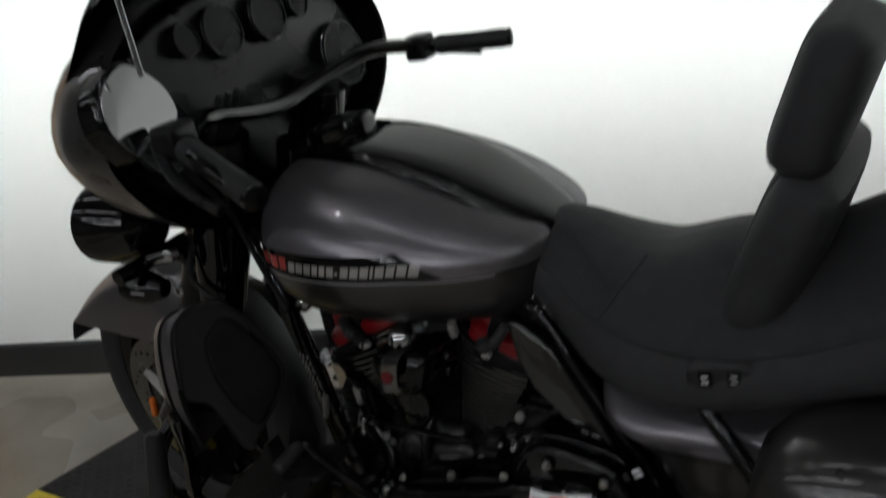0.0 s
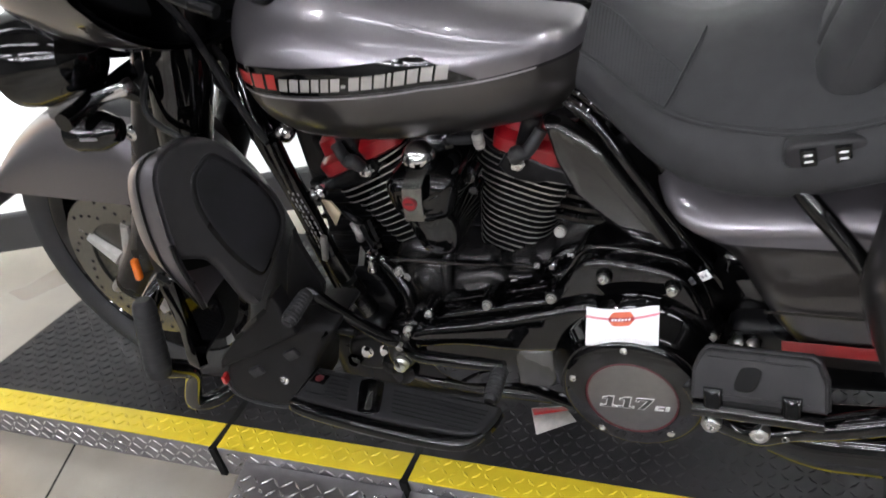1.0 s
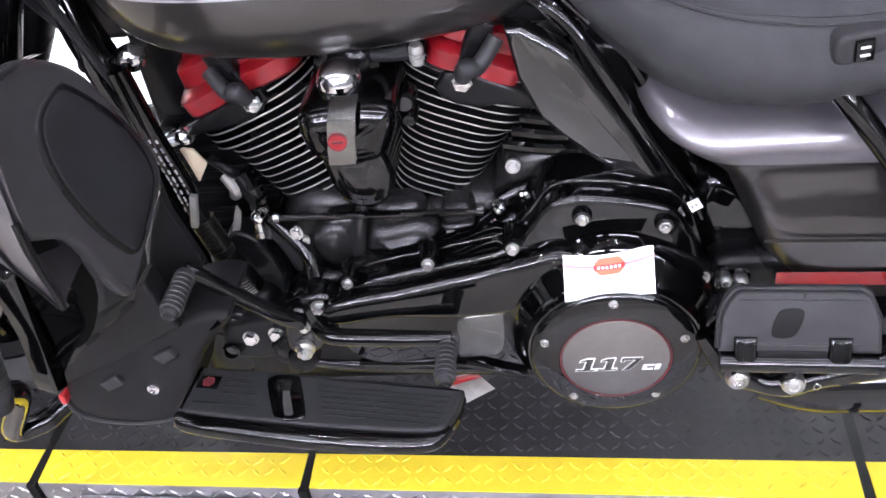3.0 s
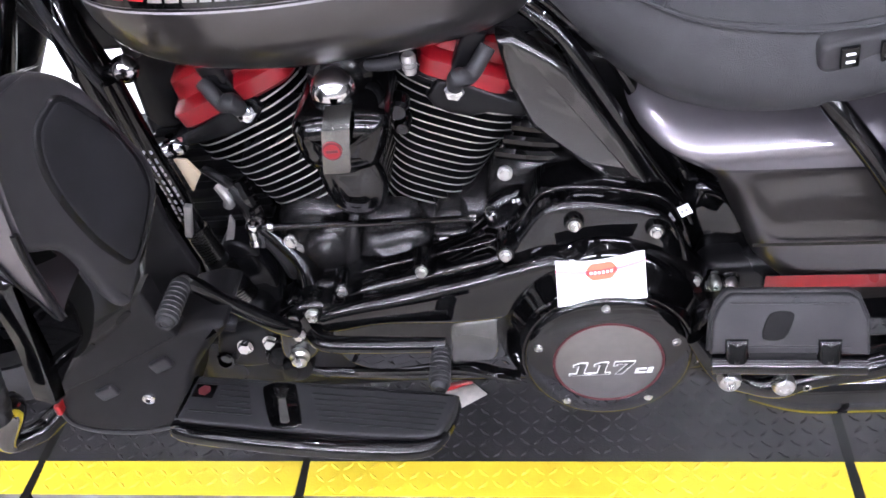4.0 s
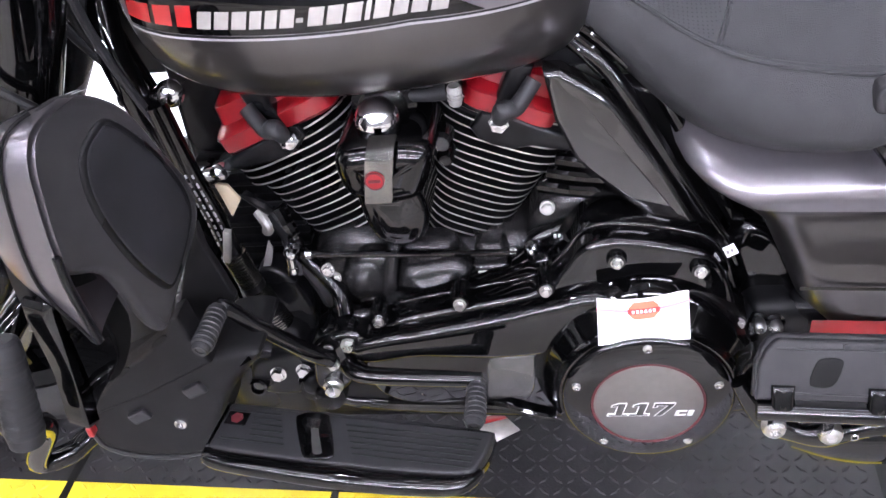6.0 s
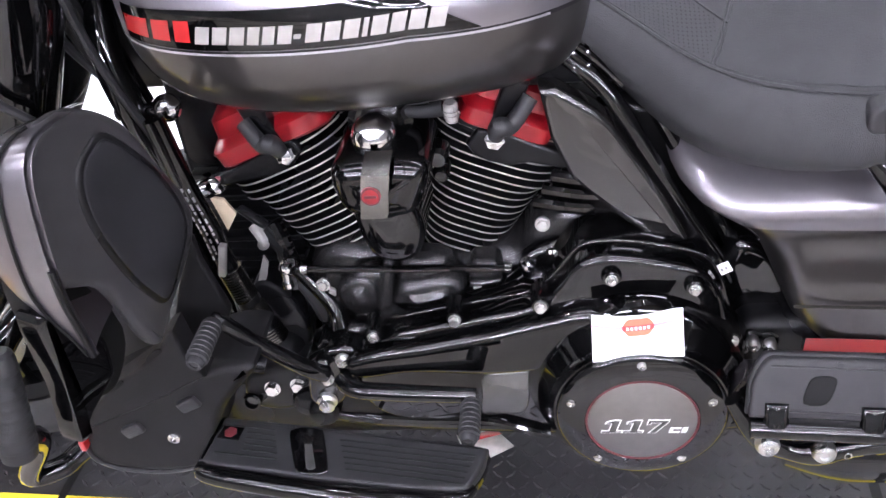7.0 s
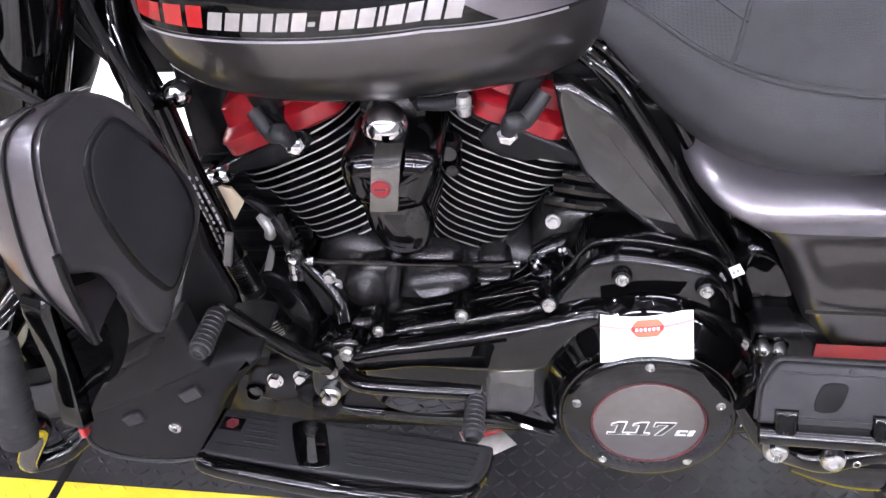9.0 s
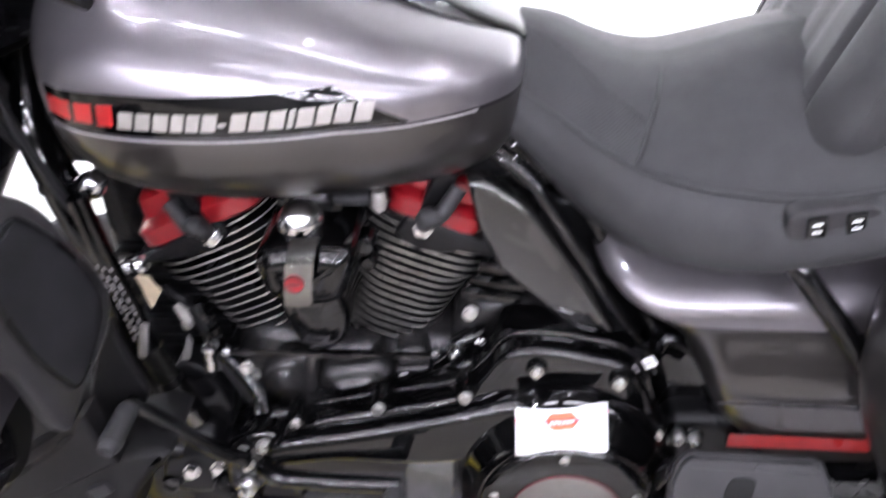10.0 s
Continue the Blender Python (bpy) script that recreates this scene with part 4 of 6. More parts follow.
    for k in range(9):
        bp("filler_fin", box((-0.505, -0.062, 0.255 + 0.03 * k), (-0.39, -0.04, 0.263 + 0.03 * k), 0.002), SATIN)
    # gearbox behind the rear cylinder
    bp("gearbox", pillow(outline([(-0.115, 0.36), (-0.115, 0.44), (-0.06, 0.465), (0.02, 0.46), (0.06, 0.43), (0.06, 0.34), (-0.03, 0.32)], 4), 0.18, 0.02, side_plane(-0.10), 4), WRINKLE, label="black gearbox casing")
    for k in range(3):
        bp("gearbox_pipe", tube([(-0.105 + 0.01 * k, -0.10, 0.475 + 0.016 * k), (-0.06 + 0.01 * k, -0.115, 0.476 + 0.016 * k), (-0.005 + 0.012 * k, -0.11, 0.470 + 0.016 * k)], 0.008, 10, 4), GLOSS)
    bp("stamp_strip", pillow([(-0.095, 0.4215), (-0.060, 0.4235), (-0.060, 0.4305), (-0.095, 0.4285)], 0.002, 0.0004, side_plane(-0.1275)), GLOSS)
    for k in range(7):
        bp("stamped_mark", pillow([(-0.0925 + 0.0045 * k, 0.4235 + 0.0003 * k), (-0.0895 + 0.0045 * k, 0.4237 + 0.0003 * k), (-0.0895 + 0.0045 * k, 0.4283 + 0.0003 * k), (-0.0925 + 0.0045 * k, 0.4281 + 0.0003 * k)], 0.0005, 0.0002, side_plane(-0.1282)), WHITE_INK)


build_engine()


# ---- primary drive cover ----
def build_primary():
    body = outline([(-0.318, 0.285), (-0.308, 0.330), (-0.280, 0.356), (-0.235, 0.368), (-0.170, 0.382), (-0.108, 0.397), (-0.082, 0.424), (-0.064, 0.450), (-0.042, 0.460), (-0.010, 0.459), (0.036, 0.449), (0.066, 0.436), (0.084, 0.408), (0.097, 0.360), (0.104, 0.310), (0.104, 0.270), (0.085, 0.215), (0.040, 0.185), (-0.030, 0.180), (-0.090, 0.195), (-0.180, 0.212), (-0.270, 0.222), (-0.308, 0.245)], 4)
    prim = bp("primary_cover", pillow(body, 0.05, 0.008, side_plane(-0.186), 5), GLOSS, label="gloss black primary drive cover")
    back = [(x + (0.004 if x > 0 else -0.002), z + 0.004) for x, z in body]
    part("back_plate", pillow(back, 0.05, 0.003, side_plane(-0.160), 3), GLOSS, prim, "gloss black inner cover")
    # swollen upper half of the nose, with a crease along its lower edge
    ridge = outline([(-0.326, 0.322), (-0.318, 0.340), (-0.280, 0.351), (-0.232, 0.359), (-0.144, 0.379), (-0.100, 0.391), (-0.050, 0.402), (-0.020, 0.380), (-0.050, 0.330), (-0.105, 0.3165), (-0.167, 0.311), (-0.247, 0.315), (-0.308, 0.307)], 5)
    part("ridge", pillow(ridge, 0.03, 0.012, side_plane(-0.205), 7), GLOSS, prim)
    part("lower_lip", tube([(-0.300, -0.180, 0.222), (-0.24, -0.184, 0.223), (-0.178, -0.188, 0.226), (-0.150, -0.189, 0.220), (-0.125, -0.189, 0.210), (-0.100, -0.188, 0.202)], 0.006, 10, 4), GLOSS, prim, "gloss black lower flange")
    # flat whose grey colour holds the reflection of the tread deck
    low = outline([(-0.172, 0.297), (-0.145, 0.302), (-0.118, 0.303), (-0.119, 0.27), (-0.127, 0.238), (-0.15, 0.234), (-0.178, 0.233), (-0.176, 0.265)], 3)
    part("window", pillow(low, 0.02, 0.004, side_plane(-0.1880), 3), FLAT_GREY, prim, "flat on the cover, grey reflection put into its colour")
    # swollen housing and the round derby cover
    c = (0.0015, 0.0, 0.2885)
    part("derby_housing", disc_stack((c[0], -0.16, c[2]), (0, -1, 0), [(0, 0.128), (0.030, 0.122), (0.052, 0.110), (0.066, 0.099), (0.074, 0.0955), (0.078, 0.094)], 64), GLOSS, prim)
    derby = part("derby_cover", disc_stack((c[0], -0.232, c[2]), (0, -1, 0), [(0, 0.0915), (0.007, 0.0915), (0.0105, 0.0895), (0.0130, 0.0855), (0.0160, 0.0700), (0.0175, 0.0610), (0.0165, 0.0600), (0.0165, 0.0005)], 72), GLOSS, prim, "round gloss black derby cover")
    part("ring", disc_stack((c[0], -0.2480, c[2]), (0, -1, 0), [(0, 0.0603), (0.0020, 0.0600), (0.0021, 0.0592), (0.0017, 0.0580), (0, 0.0576)], 72), DARK_RED, derby, "thin dark red ring")
    part("insert", disc_stack((c[0], -0.2480, c[2]), (0, -1, 0), [(0, 0.0574), (0.0012, 0.0574), (0.0018, 0.0564), (0.0020, 0.0005)], 72), INSERT, derby, "grey brushed insert")
    m = side_plane(-0.2502)
    # slab numerals in white outline, leaning
    one = [(0.0, 0.0), (1.0, 0.0), (1.0, 0.2), (0.74, 0.2), (0.74, 1.0), (0.36, 1.0), (0.04, 0.84), (0.04, 0.66), (0.32, 0.72), (0.32, 0.2), (0.0, 0.2)]
    seven = [(0.0, 0.62), (0.22, 0.62), (0.22, 0.76), (0.62, 0.76), (0.22, 0.0), (0.60, 0.0), (1.0, 0.80), (1.0, 1.0), (0.0, 1.0)]
    def miter(pts, d):
        out, k = [], len(pts)
        for i in range(k):
            (ax, ay), (bx, by), (cx, cy) = pts[i - 1], pts[i], pts[(i + 1) % k]
            n1, n2 = Vector((ay - by, bx - ax)).normalized(), Vector((by - cy, cx - bx)).normalized()
            q = (n1 + n2) / (1 + n1.dot(n2)) * d
            out.append((bx + q.x, by + q.y))
        return out
    def glyph(shape, x, w, h, inset_by, lift, z=0.2715):
        pts = [(px * w, pz * h) for px, pz in shape]
        if inset_by:
            pts = miter(pts, inset_by)
        pts = [(c[0] + x + px + 0.28 * pz, z + pz) for px, pz in pts]
        return pillow(pts, 0.0005, 0.0001, side_plane(-0.2504 - lift), 1)
    for shape, x in ((one, -0.0440), (one, -0.0215), (seven, 0.0010)):
        part("numeral", glyph(shape, x, 0.0225, 0.0205, 0, 0.0), WHITE_INK, derby, "white outlined numeral", 0)
        part("numeral_fill", glyph(shape, x, 0.0225, 0.0205, 0.00115, 0.0004), BRUSHED, derby, "dark grey fill", 0)
    cee = [(0.0, 0.0), (1.0, 0.0), (1.0, 0.28), (0.34, 0.28), (0.34, 0.72), (1.0, 0.72), (1.0, 1.0), (0.0, 1.0)]
    eye_ = [(0.0, 0.0), (0.5, 0.0), (0.5, 1.0), (0.0, 1.0)]
    for shape, x in ((cee, 0.0275), (eye_, 0.0405)):
        part("small_letter", glyph(shape, x, 0.0115, 0.0085, 0, 0.0), WHITE_INK, derby, "white small letter", 0)
    for a in (90, 162, 234, 306, 18):
        x, z = 0.077 * math.cos(radians(a)), 0.29 + 0.077 * math.sin(radians(a))
        bolt("screw", (x, -0.2455, z), (0, -1, 0), 0.0052, 0.0035, derby, STEEL, "round", "bright screw")
    # rim bolts with their bosses
    for x, z in ((-0.028, 0.439), (0.056, 0.424), (-0.102, 0.404), (-0.195, 0.388), (-0.288, 0.366), (0.098, 0.352)):
        part("boss", disc_stack((x, -0.165, z), (0, -1, 0), [(0, 0.012), (0.024, 0.0105), (0.028, 0.009)], 20), GLOSS, prim)
        bolt("bolt", (x, -0.194, z), (0, -1, 0.05), 0.0054, 0.006, prim, STEEL, "hex", "bright flanged bolt")
    # warning sticker above the derby cover
    def on_cover(x, z, lift=0.0):
        r = math.hypot(x, z - 0.29)
        return Vector((x, -0.2115 - 0.030 * max(0, min(1, (0.128 - r) / 0.032)) - lift, z))
    def patch(x0, x1, low, high, lift, n=16):
        b = bmesh.new()
        rows = []
        for i in range(n + 1):
            x = x0 + (x1 - x0) * i / n
            rows.append([on_cover(x, low(x) + (high(x) - low(x)) * j / 8, lift) for j in range(9)])
        loft(rows, closed=False, cap=False, bm=b)
        loft([[v + Vector((0, 0.0006, 0)) for v in r] for r in rows], closed=False, cap=False, bm=b)
        return b
    low_edge, high_edge = (lambda x: 0.3690 + 0.075 * (x + 0.05)), (lambda x: 0.4075 + 0.075 * (x + 0.05))
    st = part("sticker", patch(-0.0495, 0.0425, low_edge, high_edge, 0.0), PAPER, prim, "white printed paper sticker")
    mid = lambda x: high_edge(x) - 0.0085
    half = lambda x: 0.0062 * min(1.0, 0.35 + 1.9 * (1 - abs(x + 0.003) / 0.0155))
    part("sticker_emblem", patch(-0.0180, 0.0120, lambda x: mid(x) - half(x), lambda x: mid(x) + half(x), 0.0008), ORANGE_INK, st, "orange emblem")
    part("emblem_bar", patch(-0.0190, 0.0130, lambda x: mid(x) - 0.0020, lambda x: mid(x) + 0.0016, 0.0014), STRIPE_RED, st, "red bar across the emblem")
    for k in range(6):
        part("emblem_mark", patch(-0.0150 + 0.0042 * k, -0.0125 + 0.0042 * k, lambda x: mid(x) - 0.0012, lambda x: mid(x) + 0.0009, 0.0020, 1), PAPER, st)
    for x0, x1 in ((-0.0500, -0.019), (0.013, 0.0430)):
        part("sticker_line", patch(x0, x1, lambda x: mid(x) - 0.0009, lambda x: mid(x) + 0.0009, 0.0008, 6), PINK_INK, st, "pink line")


build_primary()


# ---- foot controls ----
def build_controls():
    # rider footboard: a long black rubber pad on a pan, tilted a little
    m = Matrix(((0.990, 0.14, 0, -0.314), (-0.14, 0.990, 0, -0.308), (0, 0, 1, 0.307), (0, 0, 0, 1)))
    poly = outline([(-0.152, -0.026), (-0.150, 0.026), (-0.138, 0.032), (0.0, 0.033), (0.136, 0.031), (0.152, 0.022), (0.146, -0.014), (0.124, -0.030), (0.0, -0.036), (-0.134, -0.034)], 4)
    board = bp("footboard", pillow(poly, 0.014, 0.005, m, 4), RUBBER, label="black rubber rider footboard")
    pan = [(x * 1.005, y * 1.03 - 0.001) for x, y in poly]
    part("pan", pillow(pan, 0.010, 0.004, m @ Matrix.Translation((0, 0, -0.0105)), 4), GLOSS, board, "gloss black pan under the rubber")
    lip = [(-0.150, 0.012), (-0.147, -0.030), (-0.136, -0.0405), (-0.06, -0.0445), (0.02, -0.0455), (0.09, -0.0425), (0.130, -0.036), (0.147, -0.018)]
    part("front_lip", tube([m @ Vector((x, y, -0.010)) for x, y in lip], [0.005, 0.0085, 0.0105, 0.0115, 0.0115, 0.0110, 0.0095, 0.005], 16, 5), GLOSS, board, "gloss black rolled lip")
    for k in range(6):
        y0, y1 = 0.0200 - 0.0078 * k, 0.0163 - 0.0074 * k
        x0 = -0.146 if k in (0, 5) else -0.114
        part("groove", tube([m @ Vector((x0 + 0.0016 * k, y0, 0.0002)), m @ Vector((-0.083 + 0.0036 * k, y0, 0.0002))], 0.0009, 6), RUBBER_AND_SHADE, board)
        part("groove", tube([m @ Vector((-0.006 + 0.0036 * k, y1, 0.0002)), m @ Vector((0.142 - 0.0012 * k, y1 - 0.001, 0.0002))], 0.0009, 6), RUBBER_AND_SHADE, board)
    ring = outline([(-0.0640, 0.0150), (-0.0610, 0.0240), (-0.0520, 0.0280), (-0.0330, 0.0275), (-0.0260, 0.0210), (-0.0070, -0.0210), (-0.0085, -0.0290), (-0.0180, -0.0330), (-0.0330, -0.0330), (-0.0420, -0.0270)], 4)
    part("slot_frame", pillow(ring, 0.004, 0.002, m @ Matrix.Translation((0, 0, 0.0016)), 3), GLOSS, board, "gloss black slot surround")
    part("slot_ramp", pillow([(-0.0525, 0.0190), (-0.0345, 0.0195), (-0.0335, 0.0050), (-0.0425, 0.0040)], 0.002, 0.0006, m @ Matrix.Translation((0, 0, 0.0026)), 2), STRAP, board, "bright ramp in the slot")
    # closed grey plate, drawn for the deck that shows through the slot
    part("slot_deck_plate", pillow([(-0.0425, 0.0036), (-0.0335, 0.0046), (-0.0190, -0.0250), (-0.0215, -0.0280), (-0.0270, -0.0285), (-0.0300, -0.0260)], 0.002, 0.0006, m @ Matrix.Translation((0, 0, 0.0024)), 2), FLAT_GREY, board, "grey plate standing for the deck seen through the slot")
    part("logo_patch", pillow([(-0.143, 0.000), (-0.143, 0.018), (-0.118, 0.018), (-0.118, 0.000)], 0.002, 0.0008, m @ Matrix.Translation((0, 0, 0.0010))), GLOSS, board, "dark patch")
    part("logo_mark", disc_stack(m @ Vector((-0.1305, 0.009, 0.0008)), (0, 0, 1), [(0, 0.0075), (0.0012, 0.0075), (0.0013, 0.0055), (0.0008, 0.005)], 6), DARK_RED, board, "dark red mark")
    # brackets and bolts at the board's inner side
    blk = bp("control_mount", pillow(outline([(-0.378, 0.292), (-0.374, 0.325), (-0.350, 0.343), (-0.318, 0.346), (-0.304, 0.322), (-0.322, 0.296), (-0.338, 0.262), (-0.362, 0.248), (-0.380, 0.262)], 4), 0.05, 0.008, side_plane(-0.192), 4), GLOSS, label="black cast control bracket")
    for x, z, r in ((-0.355, 0.320, 0.0072), (-0.328, 0.331, 0.0072), (-0.351, 0.301, 0.0055)):
        bolt("bolt", (x, -0.194, z), (0, -1, 0.1), r, 0.007, blk, STEEL, "hex", "bright flanged bolt")
    bp("pivot", disc_stack((-0.359, -0.185, 0.267), (0.1, -1, -0.1), [(0, 0.012), (0.012, 0.012), (0.015, 0.009), (0.020, 0.009), (0.023, 0.005)], 20), STEEL, label="steel shift pivot")
    lug = bp("control_lug", pillow(outline([(-0.480, 0.222), (-0.470, 0.262), (-0.440, 0.272), (-0.400, 0.275), (-0.370, 0.268), (-0.375, 0.225), (-0.42, 0.205), (-0.46, 0.205)], 4), 0.05, 0.008, side_plane(-0.150), 4), SATIN, label="black cast lug behind the footboard")
    for x, z in ((-0.405, 0.252), (-0.439, 0.247)):
        bolt("bolt", (x, -0.154, z), (0, -1, 0.15), 0.0085, 0.008, lug, CHROME, "hex", "chrome flanged bolt")
    part("hollow_bolt", disc_stack((-0.471, -0.148, 0.222), (0, -1, 0.2), [(0, 0.012), (0.008, 0.012), (0.009, 0.009), (0.004, 0.007)], 18), GLOSS, lug)
    for p in ((-0.395, -0.150, 0.232), (-0.375, -0.16, 0.225), (-0.30, -0.155, 0.262), (-0.27, -0.150, 0.252)):
        bp("lug", disc_stack(p, (0.2, -1, 0.2), [(0, 0.022), (0.02, 0.018), (0.024, 0.01)], 14), SATIN, label="black cast lug")
    # exhaust header passing under the heel lever
    bp("exhaust_header", tube([(-0.345, -0.10, 0.285), (-0.315, -0.150, 0.268), (-0.285, -0.158, 0.250), (-0.24, -0.150, 0.243), (-0.19, -0.13, 0.240)], [0.012, 0.015, 0.015, 0.014, 0.012], 16, 5), PIPE, label="dull chrome exhaust header")
    bp("header_clamp", disc_stack((-0.293, -0.158, 0.254), (0.8, -0.2, -0.5), [(-0.006, 0.0165), (-0.004, 0.0185), (0.004, 0.0185), (0.006, 0.0165)], 22), CHROME, label="bright pipe clamp")
    # toe lever: a flat bar with its ribbed peg
    lev = bp("toe_lever", tube([(-0.446, -0.232, 0.434), (-0.436, -0.232, 0.425), (-0.405, -0.222, 0.381), (-0.366, -0.210, 0.335), (-0.350, -0.200, 0.316)], [0.0055, 0.0085, 0.0090, 0.0100, 0.0105], 14, 5), GLOSS, label="gloss black toe shift lever")
    def peg(at, out, parent):
        at, out = Vector(at), Vector(out)
        d, l = (out - at).normalized(), (out - at).length
        part("peg", disc_stack(at, d, [(0, 0.0085), (0.004, 0.0105), (l * 0.86, 0.0118), (l * 0.88, 0.0095), (l * 0.94, 0.0095), (l * 0.97, 0.0085), (l, 0.0075), (l * 0.985, 0.005), (l * 0.96, 0.0045)], 24), BOOT, parent, "grey rubber peg")
        for k in range(7):
            part("peg_ring", disc_stack(at + d * l * (0.10 + 0.105 * k), d, [(0, 0.0104 + 0.00016 * k), (0.0012, 0.0114 + 0.00016 * k), (0.0026, 0.0114 + 0.00016 * k), (0.0038, 0.0104 + 0.00016 * k)], 20), BOOT, parent)
    peg((-0.442, -0.238, 0.431), (-0.448, -0.296, 0.423), lev)
    heel = bp("heel_lever", tube([(-0.332, -0.200, 0.309), (-0.315, -0.214, 0.305), (-0.264, -0.220, 0.305), (-0.200, -0.225, 0.306), (-0.176, -0.226, 0.306)], [0.011, 0.0105, 0.010, 0.009, 0.008], 16, 5), GLOSS, label="gloss black heel shift lever")
    peg((-0.182, -0.224, 0.301), (-0.182, -0.284, 0.294), heel)
    # shift rod over the crankcase
    rod = bp("shift_rod", tube([(-0.376, -0.140, 0.4215), (-0.25, -0.135, 0.4135), (-0.135, -0.129, 0.406)], 0.0040, 10), GLOSS, label="gloss black shift rod")
    for q in ((-0.387, -0.136, 0.422), (-0.117, -0.122, 0.405)):
        part("ball_joint", disc_stack(q, (0.1, -1, 0.25), [(-0.012, 0.006), (-0.006, 0.0095), (0.003, 0.0100), (0.008, 0.0072), (0.011, 0.004), (0.0113, 0.001)], 18), CHROME, rod, "chrome ball joint")
    part("joint_stem", disc_stack((-0.389, -0.142, 0.418), (0.05, -0.2, -1), [(0, 0.0050), (0.012, 0.0050), (0.012, 0.0068), (0.018, 0.0068), (0.019, 0.004)], 12), CHROME, rod, "bright joint stem")
    for x0 in (-0.371, -0.142):
        part("lock_nut", disc_stack((x0, -0.140 + 0.05 * (x0 + 0.371), 0.4213 - 0.066 * (x0 + 0.371)), (1, 0.04, -0.066), [(0, 0.0050), (0.007, 0.0050)], 6), STRAP, rod, "hexagon nut")
    part("bell_crank", tube([(-0.386, -0.128, 0.418), (-0.366, -0.130, 0.394), (-0.342, -0.140, 0.364), (-0.334, -0.160, 0.345)], [0.008, 0.0085, 0.0095, 0.010], 12, 4), GLOSS, rod, "black shift arm")
    part("shaft_arm", tube([(-0.117, -0.108, 0.405), (-0.095, -0.105, 0.415), (-0.060, -0.09, 0.418)], [0.012, 0.013, 0.014], 14, 4), GLOSS, rod, "black shift arm")
    bbolt("bolt", (-0.351, -0.135, 0.394), (0, -1, 0.3), 0.0064, 0.007, label="bright flanged bolt")
    bbolt("bolt", (-0.346, -0.132, 0.378), (0.3, -1, 0.1), 0.0055, 0.005, material=CASTALU, label="dull bolt")
    bbolt("bolt", (-0.098, -0.125, 0.462), (0, -1, 0.3), 0.0065, 0.007, label="bright flanged bolt")
    # small bolts behind the primary
    for x, z in ((0.126, 0.322), (0.143, 0.320)):
        bbolt("bolt", (x, -0.165, z), (0, -1, 0.2), 0.0085, 0.012, head="round", label="bright domed bolt")
        bp("lug", disc_stack((x, -0.13, z), (0, -1, 0), [(0, 0.013), (0.03, 0.0125)], 18), GLOSS)
    tg = bp("tag", pillow([(0.076, 0.405), (0.099, 0.418), (0.093, 0.430), (0.070, 0.417)], 0.002, 0.0006, side_plane(-0.158)), PAPER, label="small white paper tag")
    for k in range(4):
        part("tag_mark", pillow([(0.0795 + 0.004 * k, 0.4125 + 0.0023 * k), (0.082 + 0.004 * k, 0.414 + 0.0023 * k), (0.080 + 0.004 * k, 0.418 + 0.0023 * k), (0.0775 + 0.004 * k, 0.4165 + 0.0023 * k)], 0.0004, 0.0002, side_plane(-0.1587)), GREY_INK, tg)
    bp("swingarm_mount", pillow(outline([(0.09, 0.26), (0.085, 0.36), (0.11, 0.43), (0.16, 0.40), (0.20, 0.30), (0.19, 0.22), (0.12, 0.21)], 4), 0.05, 0.015, side_plane(-0.125)), GLOSS, label="black swingarm mount")
    # passenger footboard: folding pad, hinge, bracket
    pm = Matrix.Translation((0.166, -0.314, 0.399)) @ Matrix.Rotation(radians(-4), 4, "Z") @ Matrix.Rotation(radians(64), 4, "X") @ Matrix.Diagonal((0.83, 0.83, 0.83, 1))
    poly = dense([(-0.087, -0.036), (-0.085, 0.004), (-0.078, 0.022), (-0.070, 0.033), (-0.064, 0.036), (0.064, 0.036), (0.074, 0.030), (0.085, 0.004), (0.087, -0.036)], 0.01)
    pb = bp("passenger_footboard", pillow(poly, 0.012, 0.004, pm, 4), PLASTIC, label="black folding passenger footboard, folded up")
    part("rim", pillow([(x * 1.04, y * 1.04 + 0.002) for x, y in poly], 0.010, 0.004, pm @ Matrix.Translation((0, 0, -0.009)), 3), PLASTIC, pb, "black rim")
    # the slot's shade is laid on the pad as a dark patch
    part("slot", pillow(outline([(-0.030, -0.016), (-0.025, 0.009), (-0.016, 0.016), (0.000, 0.016), (0.004, 0.008), (-0.006, -0.016)], 3), 0.003, 0.001, pm @ Matrix.Translation((0, 0, 0.0012))), RUBBER_AND_SHADE, pb, "dark patch for the shade in the slot")
    for x in (-0.058, 0.044):
        part("hinge", pillow(dense([(x - 0.013, -0.056), (x - 0.013, -0.017), (x + 0.013, -0.017), (x + 0.013, -0.056)], 0.01), 0.022, 0.006, pm @ Matrix.Translation((0, 0, 0.005)), 4), GLOSS, pb, "gloss black hinge")
    part("hinge_bar", tube([pm @ Vector((-0.085, -0.050, -0.006)), pm @ Vector((0.085, -0.050, -0.006))], 0.010, 14), GLOSS, pb, "black hinge bar")
    # shade between the hinges, drawn as a dark strip
    part("recess", pillow([(-0.044, -0.042), (0.030, -0.042), (0.030, -0.0335), (-0.044, -0.0335)], 0.004, 0.001, pm @ Matrix.Translation((0, 0, 0.0012)), 2), RUBBER_AND_SHADE, pb, "dark strip for the shaded gap between the hinges")
    for y in (0.026, -0.026):
        part("edge_bead", tube([pm @ Vector((-0.066, y, 0.0)), pm @ Vector((0.066, y, 0.0))], 0.0012, 6), PLASTIC, pb)
